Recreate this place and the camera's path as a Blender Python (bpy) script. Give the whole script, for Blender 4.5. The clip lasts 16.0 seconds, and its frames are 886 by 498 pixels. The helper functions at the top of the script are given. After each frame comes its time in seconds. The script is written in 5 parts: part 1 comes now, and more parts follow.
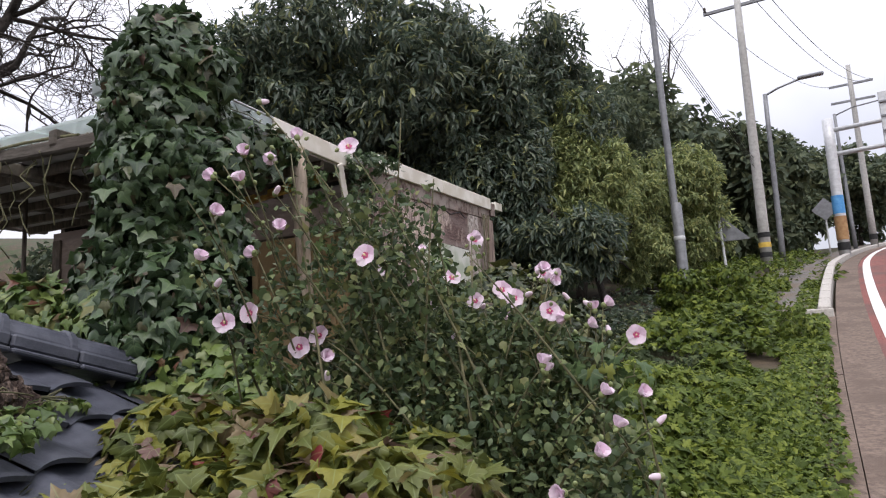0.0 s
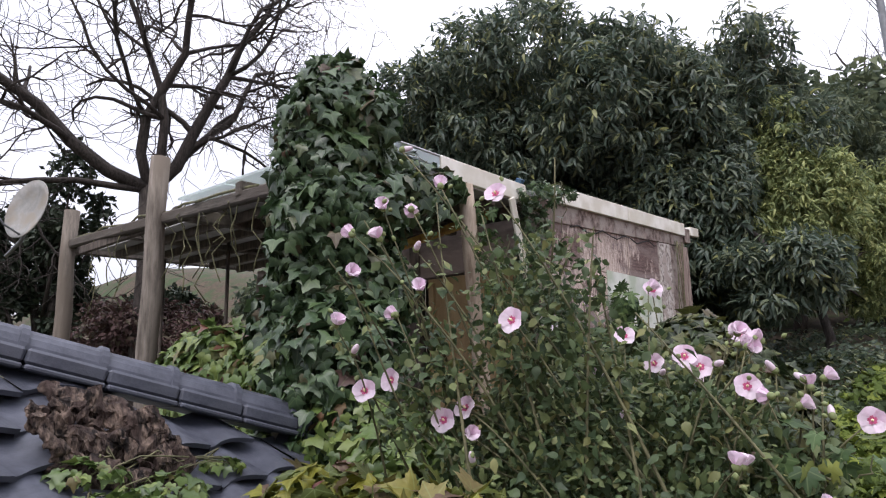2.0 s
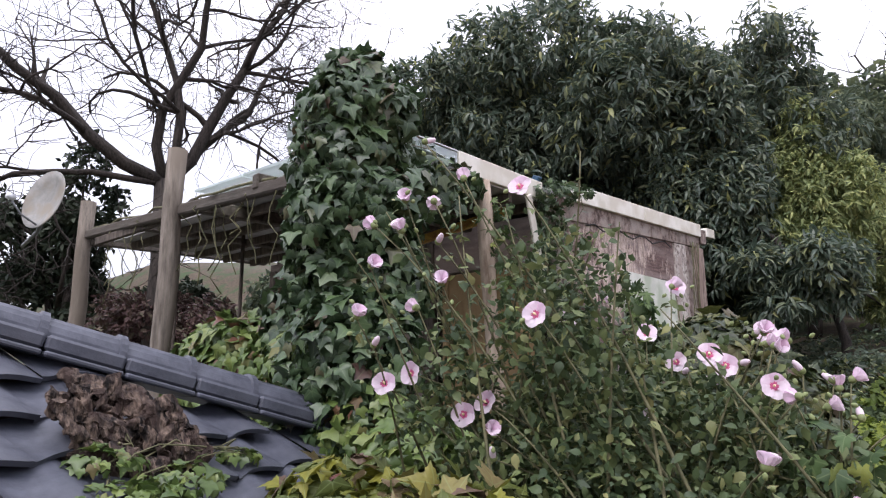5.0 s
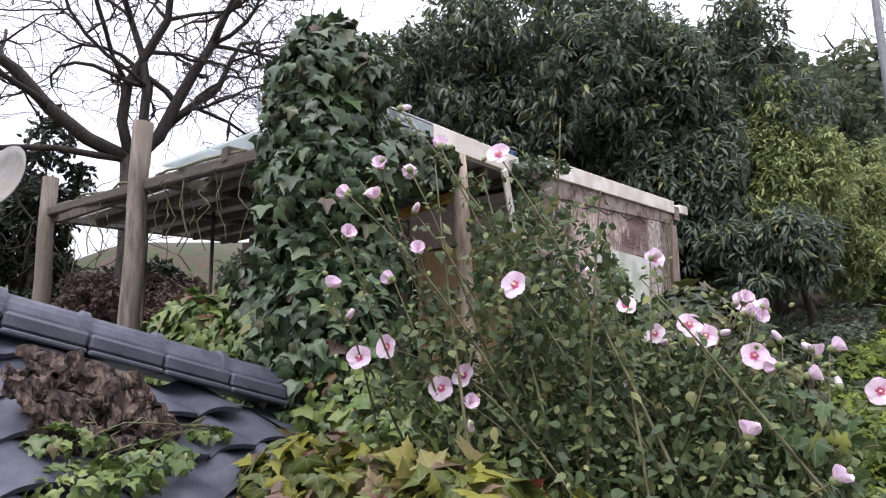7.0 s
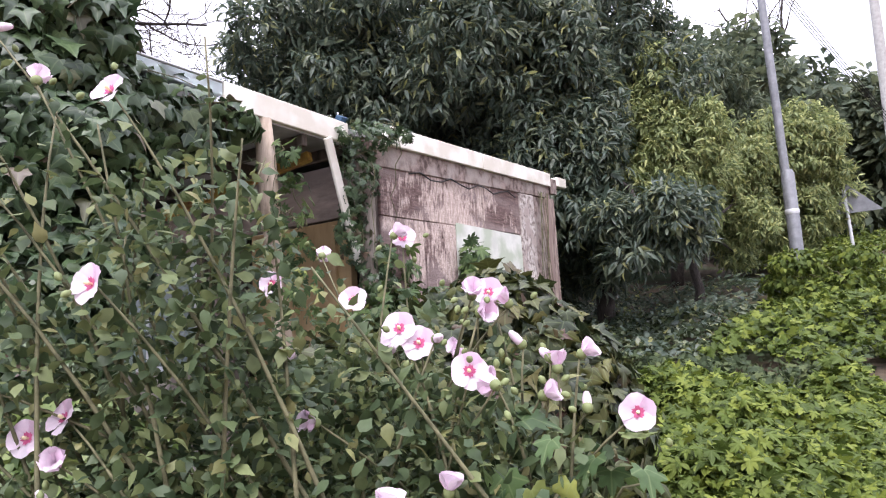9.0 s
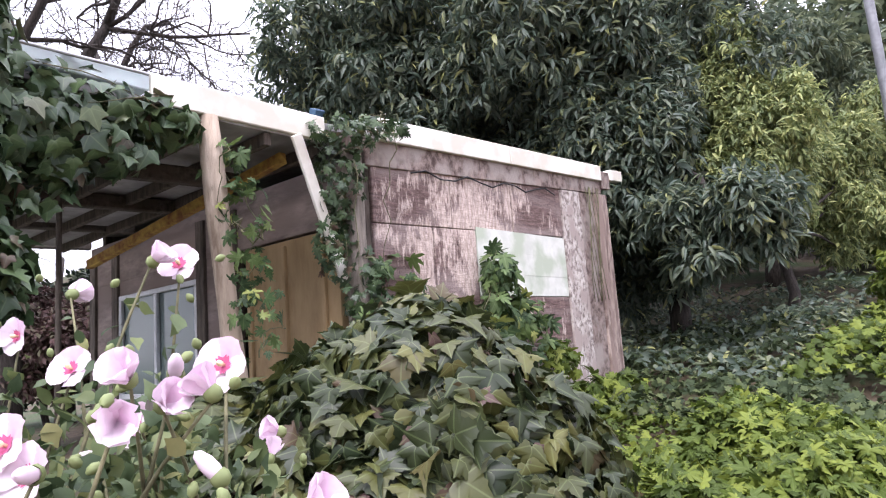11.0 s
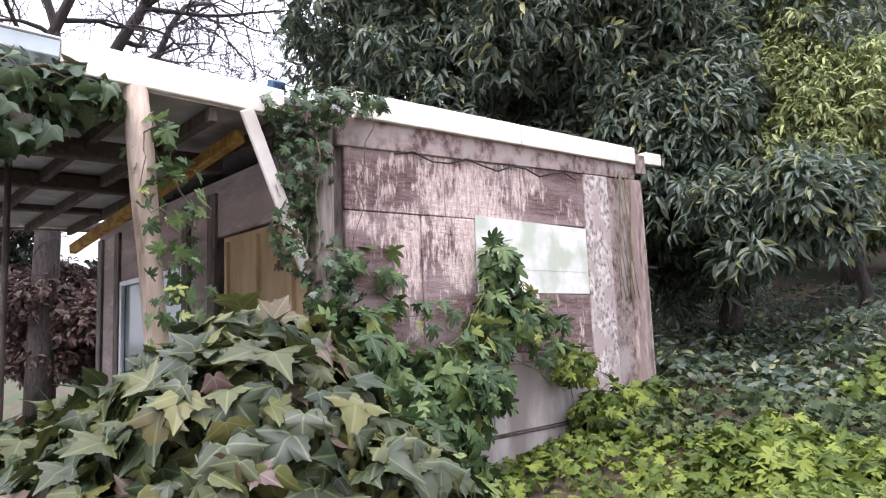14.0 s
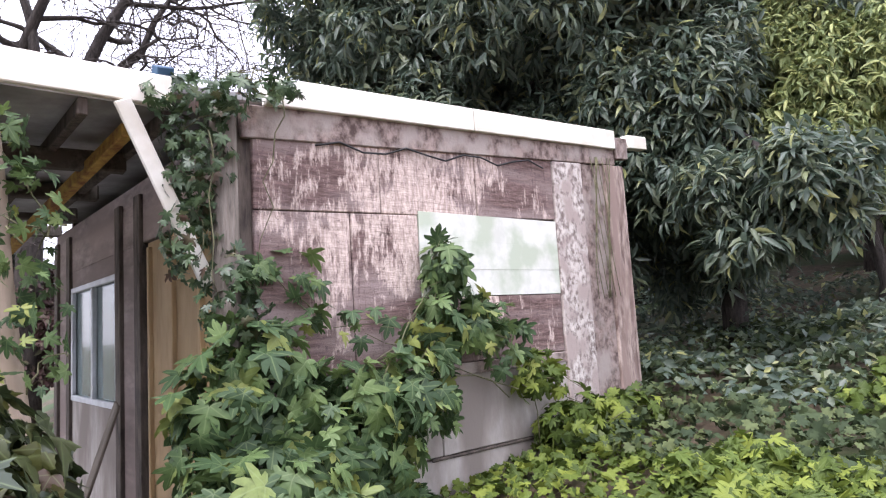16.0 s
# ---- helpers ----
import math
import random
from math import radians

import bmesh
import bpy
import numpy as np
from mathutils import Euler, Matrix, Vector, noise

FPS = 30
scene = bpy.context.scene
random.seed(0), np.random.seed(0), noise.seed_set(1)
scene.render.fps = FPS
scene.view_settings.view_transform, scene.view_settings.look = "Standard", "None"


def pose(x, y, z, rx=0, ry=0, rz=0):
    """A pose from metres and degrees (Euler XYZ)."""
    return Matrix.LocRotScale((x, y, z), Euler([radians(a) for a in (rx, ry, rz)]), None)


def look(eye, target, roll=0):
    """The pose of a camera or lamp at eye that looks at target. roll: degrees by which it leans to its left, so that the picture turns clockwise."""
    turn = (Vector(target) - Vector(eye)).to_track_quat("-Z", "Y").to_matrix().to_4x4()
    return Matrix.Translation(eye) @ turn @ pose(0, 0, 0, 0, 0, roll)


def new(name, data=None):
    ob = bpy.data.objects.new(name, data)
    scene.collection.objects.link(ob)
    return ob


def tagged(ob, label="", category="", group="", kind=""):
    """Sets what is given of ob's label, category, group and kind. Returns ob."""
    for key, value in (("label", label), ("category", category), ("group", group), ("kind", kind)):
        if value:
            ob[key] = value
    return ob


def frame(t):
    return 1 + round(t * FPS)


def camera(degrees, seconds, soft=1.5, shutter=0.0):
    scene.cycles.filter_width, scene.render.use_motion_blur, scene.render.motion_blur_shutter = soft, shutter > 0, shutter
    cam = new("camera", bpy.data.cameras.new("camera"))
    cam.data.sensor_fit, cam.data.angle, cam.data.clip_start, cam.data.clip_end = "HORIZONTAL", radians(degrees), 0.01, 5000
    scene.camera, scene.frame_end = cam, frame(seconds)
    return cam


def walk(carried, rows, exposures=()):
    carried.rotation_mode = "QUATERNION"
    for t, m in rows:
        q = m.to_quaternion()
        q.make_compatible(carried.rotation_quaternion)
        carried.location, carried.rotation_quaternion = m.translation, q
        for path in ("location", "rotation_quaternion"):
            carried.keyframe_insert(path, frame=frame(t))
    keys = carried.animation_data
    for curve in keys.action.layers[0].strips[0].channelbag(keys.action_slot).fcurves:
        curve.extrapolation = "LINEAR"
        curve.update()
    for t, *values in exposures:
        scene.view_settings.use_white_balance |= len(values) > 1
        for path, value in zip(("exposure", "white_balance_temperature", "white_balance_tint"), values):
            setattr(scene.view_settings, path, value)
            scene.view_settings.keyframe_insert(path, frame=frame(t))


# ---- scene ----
cam = camera(67.4, 16.0, soft=1.2)
METRES, EYE, TILT, LEAN, TURN = 4.64, 1.5, 0.0, 0.0, 29.4
ROWS = [
    (0.0, 0.0, 0.0, 0.0, 0.45, 8.44, 3.05),
    (0.5, 0.0339, 0.0553, 0.0162, 6.41, 9.22, 1.72),
    (1.0, 0.0367, 0.0761, 0.0352, 11.68, 10.49, 0.43),
    (1.5, 0.0327, 0.0767, 0.0413, 14.34, 11.3, 1.13),
    (2.0, 0.0264, 0.074, 0.0402, 16.88, 10.96, 1.34),
    (2.5, 0.0189, 0.0739, 0.0391, 17.07, 10.55, 0.41),
    (3.0, 0.0158, 0.0754, 0.0392, 17.59, 10.96, 0.47),
    (5.5, 0.0144, 0.0779, 0.0355, 17.46, 10.8, 0.16),
    (6.0, 0.0111, 0.0806, 0.0343, 16.96, 9.65, 0.43),
    (6.5, 0.007, 0.0847, 0.0328, 16.28, 9.03, 1.2),
    (7.0, 0.0082, 0.0927, 0.0322, 15.4, 9.08, 0.79),
    (7.5, 0.039, 0.1178, 0.0323, 15.34, 8.67, 2.6),
    (8.0, 0.0823, 0.1457, 0.0355, 15.29, 8.44, 1.77),
    (8.5, 0.1115, 0.2063, 0.0338, 11.71, 7.22, 1.8),
    (9.0, 0.1414, 0.2812, 0.0487, 9.44, 7.2, 3.29),
    (11.5, 0.265, 0.5249, 0.0777, 20.73, 8.09, 3.97),
    (12.0, 0.2798, 0.5493, 0.0834, 22.95, 8.02, 3.87),
    (12.5, 0.2808, 0.569, 0.0843, 22.59, 8.04, 5.32),
    (13.0, 0.2724, 0.5895, 0.0857, 22.54, 7.23, 5.33),
    (13.5, 0.2905, 0.6154, 0.0867, 21.68, 7.35, 4.61),
    (14.0, 0.3256, 0.6548, 0.0948, 23.43, 6.98, 2.41),
    (14.5, 0.3344, 0.6902, 0.0989, 25.94, 6.92, 3.44),
    (15.0, 0.344, 0.7257, 0.1027, 26.01, 6.27, 2.3),
    (15.5, 0.3856, 0.7632, 0.1096, 27.21, 6.41, 2.73),
    (16.0, 0.4044, 0.8093, 0.1145, 26.17, 6.31, 3.46),
]
EXPO = [(0.0, 0.75, 6500, 15), (1.0, 0.9, 6400, 16), (3.0, 0.93, 6300, 18), (7.0, 1.22, 6250, 19), (8.0, 1.32, 6250, 20), (9.0, 1.72, 6250, 22), (12.5, 1.9, 6150, 22), (14.5, 2.0, 6150, 22), (16.0, 1.99, 6150, 21)]
walk(cam, [(t, pose(0, 0, EYE, TILT, LEAN, TURN) @ pose(METRES * x, METRES * y, METRES * z, 90 + pitch, roll, yaw)) for t, x, y, z, yaw, pitch, roll in ROWS],
     exposures=EXPO)

# ---- light ----
world = bpy.data.worlds.new("overcast_sky")
scene.world = world
world.use_nodes = True
wn = world.node_tree
sky = wn.nodes.new("ShaderNodeTexSky")
sky.sky_type, sky.sun_disc = "NISHITA", False
sky.sun_elevation, sky.sun_rotation = radians(50), radians(200)
cover = wn.nodes.new("ShaderNodeMix")
cover.data_type = "RGBA"
cover.inputs[0].default_value = 0.82
cloud = wn.nodes.new("ShaderNodeTexNoise")
cloud.inputs["Scale"].default_value = 2.2
cloud.inputs["Detail"].default_value = 5
cramp = wn.nodes.new("ShaderNodeValToRGB")
cramp.color_ramp.elements[0].position, cramp.color_ramp.elements[1].position = 0.3, 0.7
cramp.color_ramp.elements[0].color = (5.6, 5.75, 6.4, 1)
cramp.color_ramp.elements[1].color = (9.4, 9.5, 9.9, 1)
wn.links.new(cloud.outputs["Fac"], cramp.inputs[0])
wn.links.new(sky.outputs[0], cover.inputs[6])
wn.links.new(cramp.outputs[0], cover.inputs[7])
# an overcast sky is about three times brighter overhead than at the horizon
sky_co = wn.nodes.new("ShaderNodeTexCoord")
sky_xyz = wn.nodes.new("ShaderNodeSeparateXYZ")
wn.links.new(sky_co.outputs["Generated"], sky_xyz.inputs[0])
height = wn.nodes.new("ShaderNodeMapRange")
height.inputs[1].default_value, height.inputs[2].default_value = 0.0, 1.0
height.inputs[3].default_value, height.inputs[4].default_value = 0.54, 1.85
wn.links.new(sky_xyz.outputs[2], height.inputs[0])
dome = wn.nodes.new("ShaderNodeVectorMath")
dome.operation = "SCALE"
wn.links.new(cover.outputs[2], dome.inputs[0])
wn.links.new(height.outputs[0], dome.inputs["Scale"])
wn.links.new(dome.outputs[0], wn.nodes["Background"].inputs[0])
wn.nodes["Background"].inputs[1].default_value = 0.1
sun = new("sun", bpy.data.lights.new("sun", "SUN"))
sun.data.energy, sun.data.angle, sun.data.color = 1.1, radians(25), (1, 0.97, 0.92)
sun.matrix_world = look((6, -8, 20), (0, 4, 0))


# ---- materials ----
def material(name, a, b, scale=8.0, rough=0.8, bump=0.2, metal=0.0, stretch=(1, 1, 1), c=None, cscale=1.5, spec=0.3, lo=0.35, hi=0.65):
    """Two colours by fine noise, a third by broad noise, with relief."""
    m = bpy.data.materials.new(name)
    m.use_nodes = True
    n, l = m.node_tree.nodes, m.node_tree.links
    bsdf = n["Principled BSDF"]
    co = n.new("ShaderNodeTexCoord")
    mp = n.new("ShaderNodeMapping")
    mp.inputs["Scale"].default_value = stretch
    l.new(co.outputs["Object"], mp.inputs[0])
    t1 = n.new("ShaderNodeTexNoise")
    t1.inputs["Scale"].default_value, t1.inputs["Detail"].default_value, t1.inputs["Roughness"].default_value = scale, 8, 0.65
    l.new(mp.outputs[0], t1.inputs["Vector"])
    r = n.new("ShaderNodeValToRGB")
    r.color_ramp.elements[0].color, r.color_ramp.elements[1].color = (*a, 1), (*b, 1)
    r.color_ramp.elements[0].position, r.color_ramp.elements[1].position = lo, hi
    l.new(t1.outputs["Fac"], r.inputs[0])
    out = r.outputs[0]
    if c:
        t2 = n.new("ShaderNodeTexNoise")
        t2.inputs["Scale"].default_value, t2.inputs["Detail"].default_value = cscale, 6
        l.new(mp.outputs[0], t2.inputs["Vector"])
        r2 = n.new("ShaderNodeValToRGB")
        r2.color_ramp.elements[0].position, r2.color_ramp.elements[1].position = 0.45, 0.6
        l.new(t2.outputs["Fac"], r2.inputs[0])
        mx = n.new("ShaderNodeMix")
        mx.data_type = "RGBA"
        l.new(r2.outputs[0], mx.inputs[0])
        l.new(out, mx.inputs[6])
        mx.inputs[7].default_value = (*c, 1)
        out = mx.outputs[2]
    l.new(out, bsdf.inputs["Base Color"])
    bsdf.inputs["Roughness"].default_value, bsdf.inputs["Metallic"].default_value = rough, metal
    bsdf.inputs["Specular IOR Level"].default_value = spec
    if bump:
        bp = n.new("ShaderNodeBump")
        bp.inputs["Strength"].default_value, bp.inputs["Distance"].default_value = bump, 0.02
        l.new(t1.outputs["Fac"], bp.inputs["Height"])
        l.new(bp.outputs[0], bsdf.inputs["Normal"])
    return m


def peeled(name):
    """Purple-brown paint on pale plywood, worn off in upright fibres, worst under the eaves, with dark damp streaks."""
    m = material(name, (0.07, 0.042, 0.037), (0.205, 0.138, 0.122), 9, 0.9, 0.5, stretch=(1, 0.8, 4.5), c=(0.24, 0.185, 0.17), cscale=0.9)
    n, l = m.node_tree.nodes, m.node_tree.links
    bsdf = n["Principled BSDF"]
    old = bsdf.inputs["Base Color"].links[0].from_socket
    co = n.new("ShaderNodeTexCoord")

    def field(scale, stretch, detail=8, rough=0.65, warp=0.0):
        mp = n.new("ShaderNodeMapping")
        mp.inputs["Scale"].default_value = stretch
        l.new(co.outputs["Object"], mp.inputs[0])
        t = n.new("ShaderNodeTexNoise")
        t.inputs["Scale"].default_value, t.inputs["Detail"].default_value, t.inputs["Roughness"].default_value = scale, detail, rough
        t.inputs["Distortion"].default_value = warp
        l.new(mp.outputs[0], t.inputs["Vector"])
        return t.outputs["Fac"]

    def sums(op, a, b):
        t = n.new("ShaderNodeMath")
        t.operation = op
        for i, v in enumerate((a, b)):
            if isinstance(v, float):
                t.inputs[i].default_value = v
            else:
                l.new(v, t.inputs[i])
        return t.outputs[0]

    def ramp(v, lo, hi, a=(0, 0, 0), b=(1, 1, 1)):
        t = n.new("ShaderNodeValToRGB")
        t.color_ramp.elements[0].position, t.color_ramp.elements[1].position = lo, hi
        t.color_ramp.elements[0].color, t.color_ramp.elements[1].color = (*a, 1), (*b, 1)
        l.new(v, t.inputs[0])
        return t.outputs[0]

    def blend(f, a, b):
        t = n.new("ShaderNodeMix")
        t.data_type = "RGBA"
        l.new(f, t.inputs[0])
        l.new(a, t.inputs[6])
        if isinstance(b, tuple):
            t.inputs[7].default_value = (*b, 1)
        else:
            l.new(b, t.inputs[7])
        return t.outputs[2]

    far = n.new("ShaderNodeVectorMath")
    far.operation = "DISTANCE"
    l.new(co.outputs["Object"], far.inputs[0])
    far.inputs[1].default_value = (0, 1.2, 2.85)
    near = n.new("ShaderNodeMapRange")
    near.inputs[1].default_value, near.inputs[2].default_value = 0.1, 1.6
    near.inputs[3].default_value, near.inputs[4].default_value = 0.07, -0.07
    l.new(far.outputs["Value"], near.inputs[0])
    worn = sums("ADD", sums("MULTIPLY", field(2.1, (1, 1.2, 1.0), 5, 0.6, 0.5), 0.5), sums("MULTIPLY", field(9, (1, 2.2, 0.55), 9, 0.78), 0.5))
    worn = sums("ADD", worn, near.outputs[0])
    flakes = blend(ramp(worn, 0.5, 0.545), old, ramp(field(16, (1, 2.5, 0.7), 6, 0.7), 0.35, 0.62, (0.30, 0.225, 0.19), (0.61, 0.50, 0.435)))
    mould = ramp(field(34, (1, 1, 1), 5, 0.8), 0.56, 0.68)
    speck = blend(sums("MULTIPLY", mould, 0.75), flakes, (0.055, 0.036, 0.032))
    l.new(blend(ramp(field(1.5, (1, 9, 0.8), 7), 0.58, 0.74), speck, (0.07, 0.042, 0.038)), bsdf.inputs["Base Color"])
    return m


def leaf_material(name, colours, rough=0.45, glow=0.3, spec=0.4, veins=0.0, sat=0.82):
    """Leaves: each island takes a colour of its own; light passes through in part."""
    m = bpy.data.materials.new(name)
    m.use_nodes = True
    n, l = m.node_tree.nodes, m.node_tree.links
    bsdf, out = n["Principled BSDF"], n["Material Output"]
    geo = n.new("ShaderNodeNewGeometry")
    r = n.new("ShaderNodeValToRGB")
    el = r.color_ramp.elements
    while len(el) < len(colours):
        el.new(0.5)
    for i, (p, col) in enumerate(colours):
        el[i].position, el[i].color = p, (*col, 1)
    l.new(geo.outputs["Random Per Island"], r.inputs[0])
    co = n.new("ShaderNodeTexCoord")
    t = n.new("ShaderNodeTexNoise")
    t.inputs["Scale"].default_value, t.inputs["Detail"].default_value = 35, 4
    l.new(co.outputs["Object"], t.inputs["Vector"])
    mr = n.new("ShaderNodeMapRange")
    mr.inputs[3].default_value, mr.inputs[4].default_value = 0.65, 1.35
    l.new(t.outputs["Fac"], mr.inputs[0])
    hsv = n.new("ShaderNodeHueSaturation")
    hsv.inputs["Saturation"].default_value, hsv.inputs["Hue"].default_value = sat, 0.472
    l.new(r.outputs[0], hsv.inputs["Color"])
    l.new(mr.outputs[0], hsv.inputs["Value"])
    tint = hsv.outputs[0]
    if veins:
        at_ = n.new("ShaderNodeAttribute")
        at_.attribute_name = "leaf"
        lines_ = []
        for way in ((1, 0, 0), (0.5, -0.866, 0), (0.5, 0.866, 0)):
            d = n.new("ShaderNodeVectorMath")
            d.operation = "DOT_PRODUCT"
            d.inputs[1].default_value = way
            l.new(at_.outputs["Vector"], d.inputs[0])
            ab = n.new("ShaderNodeMath")
            ab.operation = "ABSOLUTE"
            l.new(d.outputs["Value"], ab.inputs[0])
            lines_.append(ab.outputs[0])
        low = lines_[0]
        for o in lines_[1:]:
            mn = n.new("ShaderNodeMath")
            mn.operation = "MINIMUM"
            l.new(low, mn.inputs[0])
            l.new(o, mn.inputs[1])
            low = mn.outputs[0]
        vr = n.new("ShaderNodeMapRange")
        vr.inputs[1].default_value, vr.inputs[2].default_value = 0.008, 0.035
        vr.inputs[3].default_value, vr.inputs[4].default_value = veins, 0.0
        l.new(low, vr.inputs[0])
        vm = n.new("ShaderNodeMix")
        vm.data_type = "RGBA"
        l.new(vr.outputs[0], vm.inputs[0])
        l.new(tint, vm.inputs[6])
        vm.inputs[7].default_value = (0.24, 0.30, 0.13, 1)
        tint = vm.outputs[2]
    l.new(tint, bsdf.inputs["Base Color"])
    bsdf.inputs["Roughness"].default_value, bsdf.inputs["Specular IOR Level"].default_value = rough, spec
    tr = n.new("ShaderNodeBsdfTranslucent")
    l.new(hsv.outputs[0], tr.inputs[0])
    mix = n.new("ShaderNodeMixShader")
    mix.inputs[0].default_value = glow
    l.new(bsdf.outputs[0], mix.inputs[1])
    l.new(tr.outputs[0], mix.inputs[2])
    l.new(mix.outputs[0], out.inputs[0])
    return m


def glass_material(name, colour, rough, transmission):
    m = bpy.data.materials.new(name)
    m.use_nodes = True
    b = m.node_tree.nodes["Principled BSDF"]
    b.inputs["Base Color"].default_value = (*colour, 1)
    b.inputs["Roughness"].default_value, b.inputs["Transmission Weight"].default_value = rough, transmission
    return m


M_SOIL = material("soil", (0.03, 0.022, 0.014), (0.09, 0.065, 0.04), 6, 0.95, 0.6, c=(0.03, 0.05, 0.015), cscale=0.8)
M_WALK = material("brown_concrete", (0.09, 0.066, 0.052), (0.20, 0.148, 0.116), 22, 0.9, 0.5, c=(0.11, 0.08, 0.062), cscale=1.8)
M_ROAD = material("red_asphalt", (0.15, 0.05, 0.042), (0.24, 0.095, 0.08), 60, 0.9, 0.35, c=(0.13, 0.07, 0.06), cscale=0.7)
M_ASPH = material("grey_asphalt", (0.09, 0.085, 0.08), (0.17, 0.155, 0.14), 60, 0.9, 0.35, c=(0.13, 0.1, 0.075), cscale=0.7)
M_KERB = material("kerb_concrete", (0.32, 0.30, 0.27), (0.5, 0.47, 0.43), 25, 0.85, 0.3)
M_WHITE = material("white_paint_line", (0.6, 0.6, 0.58), (0.8, 0.8, 0.78), 40, 0.7, 0.1)
M_FASCIA = material("cream_fascia", (0.66, 0.63, 0.55), (0.76, 0.73, 0.66), 7, 0.55, 0.04, c=(0.58, 0.54, 0.45), cscale=3.0)
M_PLY = peeled("peeling_plywood")
M_STRIP = material("weathered_board", (0.17, 0.135, 0.12), (0.56, 0.51, 0.46), 24, 0.9, 0.6, stretch=(1, 1, 0.8), c=(0.34, 0.28, 0.25), cscale=6, lo=0.4, hi=0.58)
M_GREYPANEL = material("grey_board", (0.24, 0.21, 0.185), (0.40, 0.365, 0.325), 5, 0.85, 0.25, stretch=(1, 1, 0.4), c=(0.2, 0.17, 0.145), cscale=2.2)
M_FADED = material("faded_mauve_board", (0.16, 0.125, 0.11), (0.29, 0.235, 0.21), 7, 0.9, 0.3, stretch=(0.6, 1, 2), c=(0.2, 0.155, 0.135), cscale=1.6)
M_TRIM = material("brown_trim_board", (0.075, 0.05, 0.042), (0.29, 0.225, 0.195), 17, 0.9, 0.6, stretch=(1, 0.8, 0.7), c=(0.30, 0.255, 0.225), cscale=5, lo=0.38, hi=0.6)
M_WHITEPANEL = material("white_panel", (0.50, 0.51, 0.45), (0.66, 0.66, 0.60), 4, 0.6, 0.08, c=(0.40, 0.44, 0.34), cscale=3)
M_LOG = material("peeled_log", (0.17, 0.125, 0.09), (0.5, 0.41, 0.32), 9, 0.85, 0.5, stretch=(1.5, 1.5, 0.25), c=(0.3, 0.235, 0.175), cscale=3)
M_SPLIT = material("split_timber", (0.12, 0.08, 0.068), (0.47, 0.38, 0.32), 8, 0.9, 0.6, stretch=(1, 2.2, 0.5), c=(0.26, 0.19, 0.16), cscale=2.5, lo=0.4, hi=0.62)
M_GREYWOOD = material("grey_timber", (0.09, 0.075, 0.06), (0.24, 0.205, 0.17), 10, 0.9, 0.6, stretch=(2, 2, 0.3), c=(0.14, 0.115, 0.09), cscale=2)
M_BEAM = material("weathered_beam", (0.04, 0.034, 0.028), (0.125, 0.108, 0.09), 12, 0.9, 0.6, stretch=(0.3, 2, 2), c=(0.08, 0.066, 0.054), cscale=2)
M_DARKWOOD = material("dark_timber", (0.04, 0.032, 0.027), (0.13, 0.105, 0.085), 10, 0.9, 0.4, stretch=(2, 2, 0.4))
M_DOOR = material("tan_door", (0.25, 0.165, 0.08), (0.38, 0.265, 0.14), 5, 0.7, 0.15, stretch=(1, 1, 0.3))
M_CEIL = material("grey_soffit", (0.26, 0.255, 0.25), (0.42, 0.41, 0.40), 4, 0.9, 0.2, c=(0.2, 0.19, 0.18), cscale=1.4)
M_RUST = material("rusty_yellow_steel", (0.2, 0.08, 0.03), (0.5, 0.33, 0.07), 12, 0.8, 0.4)
M_TILE = material("dark_roof_tile", (0.034, 0.037, 0.05), (0.085, 0.09, 0.112), 9, 0.5, 0.25, c=(0.05, 0.053, 0.065), cscale=2, spec=0.42)
M_STUMP = material("rotten_wood", (0.010, 0.007, 0.006), (0.24, 0.175, 0.135), 16, 0.95, 1.0, stretch=(1, 2.6, 1), c=(0.05, 0.033, 0.027), cscale=9, lo=0.44, hi=0.68)
M_BARK = material("bark", (0.018, 0.015, 0.013), (0.065, 0.053, 0.045), 14, 0.95, 0.8, stretch=(2, 2, 0.5))
M_TWIG = material("twig", (0.06, 0.06, 0.03), (0.16, 0.15, 0.08), 20, 0.8, 0.2)
M_POLE = material("concrete_pole", (0.30, 0.295, 0.28), (0.42, 0.41, 0.39), 10, 0.8, 0.1)
M_STEEL = material("grey_painted_steel", (0.16, 0.165, 0.175), (0.24, 0.245, 0.255), 8, 0.5, 0.05, metal=0.3)
M_LIGHTSTEEL = material("pale_galvanised_steel", (0.45, 0.46, 0.47), (0.6, 0.61, 0.62), 8, 0.5, 0.05, metal=0.2)
M_BLACK = material("black_rubber", (0.012, 0.012, 0.012), (0.03, 0.03, 0.03), 10, 0.7, 0.05)
M_YELLOW = material("yellow_band", (0.5, 0.33, 0.05), (0.65, 0.45, 0.1), 8, 0.7, 0.05)
M_BLUE = material("blue_poster", (0.05, 0.22, 0.5), (0.12, 0.35, 0.62), 5, 0.6, 0.0)
M_NAVY = material("faded_navy_plastic", (0.02, 0.05, 0.09), (0.04, 0.09, 0.15), 8, 0.6, 0.05)
M_RUSTB = material("brown_poster", (0.25, 0.13, 0.06), (0.4, 0.25, 0.12), 5, 0.7, 0.0)
M_DISH = material("pale_dish", (0.22, 0.215, 0.20), (0.33, 0.32, 0.30), 7, 0.6, 0.05, c=(0.25, 0.22, 0.18), cscale=4)
M_CAR = material("white_car_paint", (0.7, 0.71, 0.72), (0.76, 0.77, 0.78), 3, 0.25, 0.0, spec=0.5)
M_GLASS = glass_material("window_glass", (0.20, 0.26, 0.25), 0.12, 0.3)
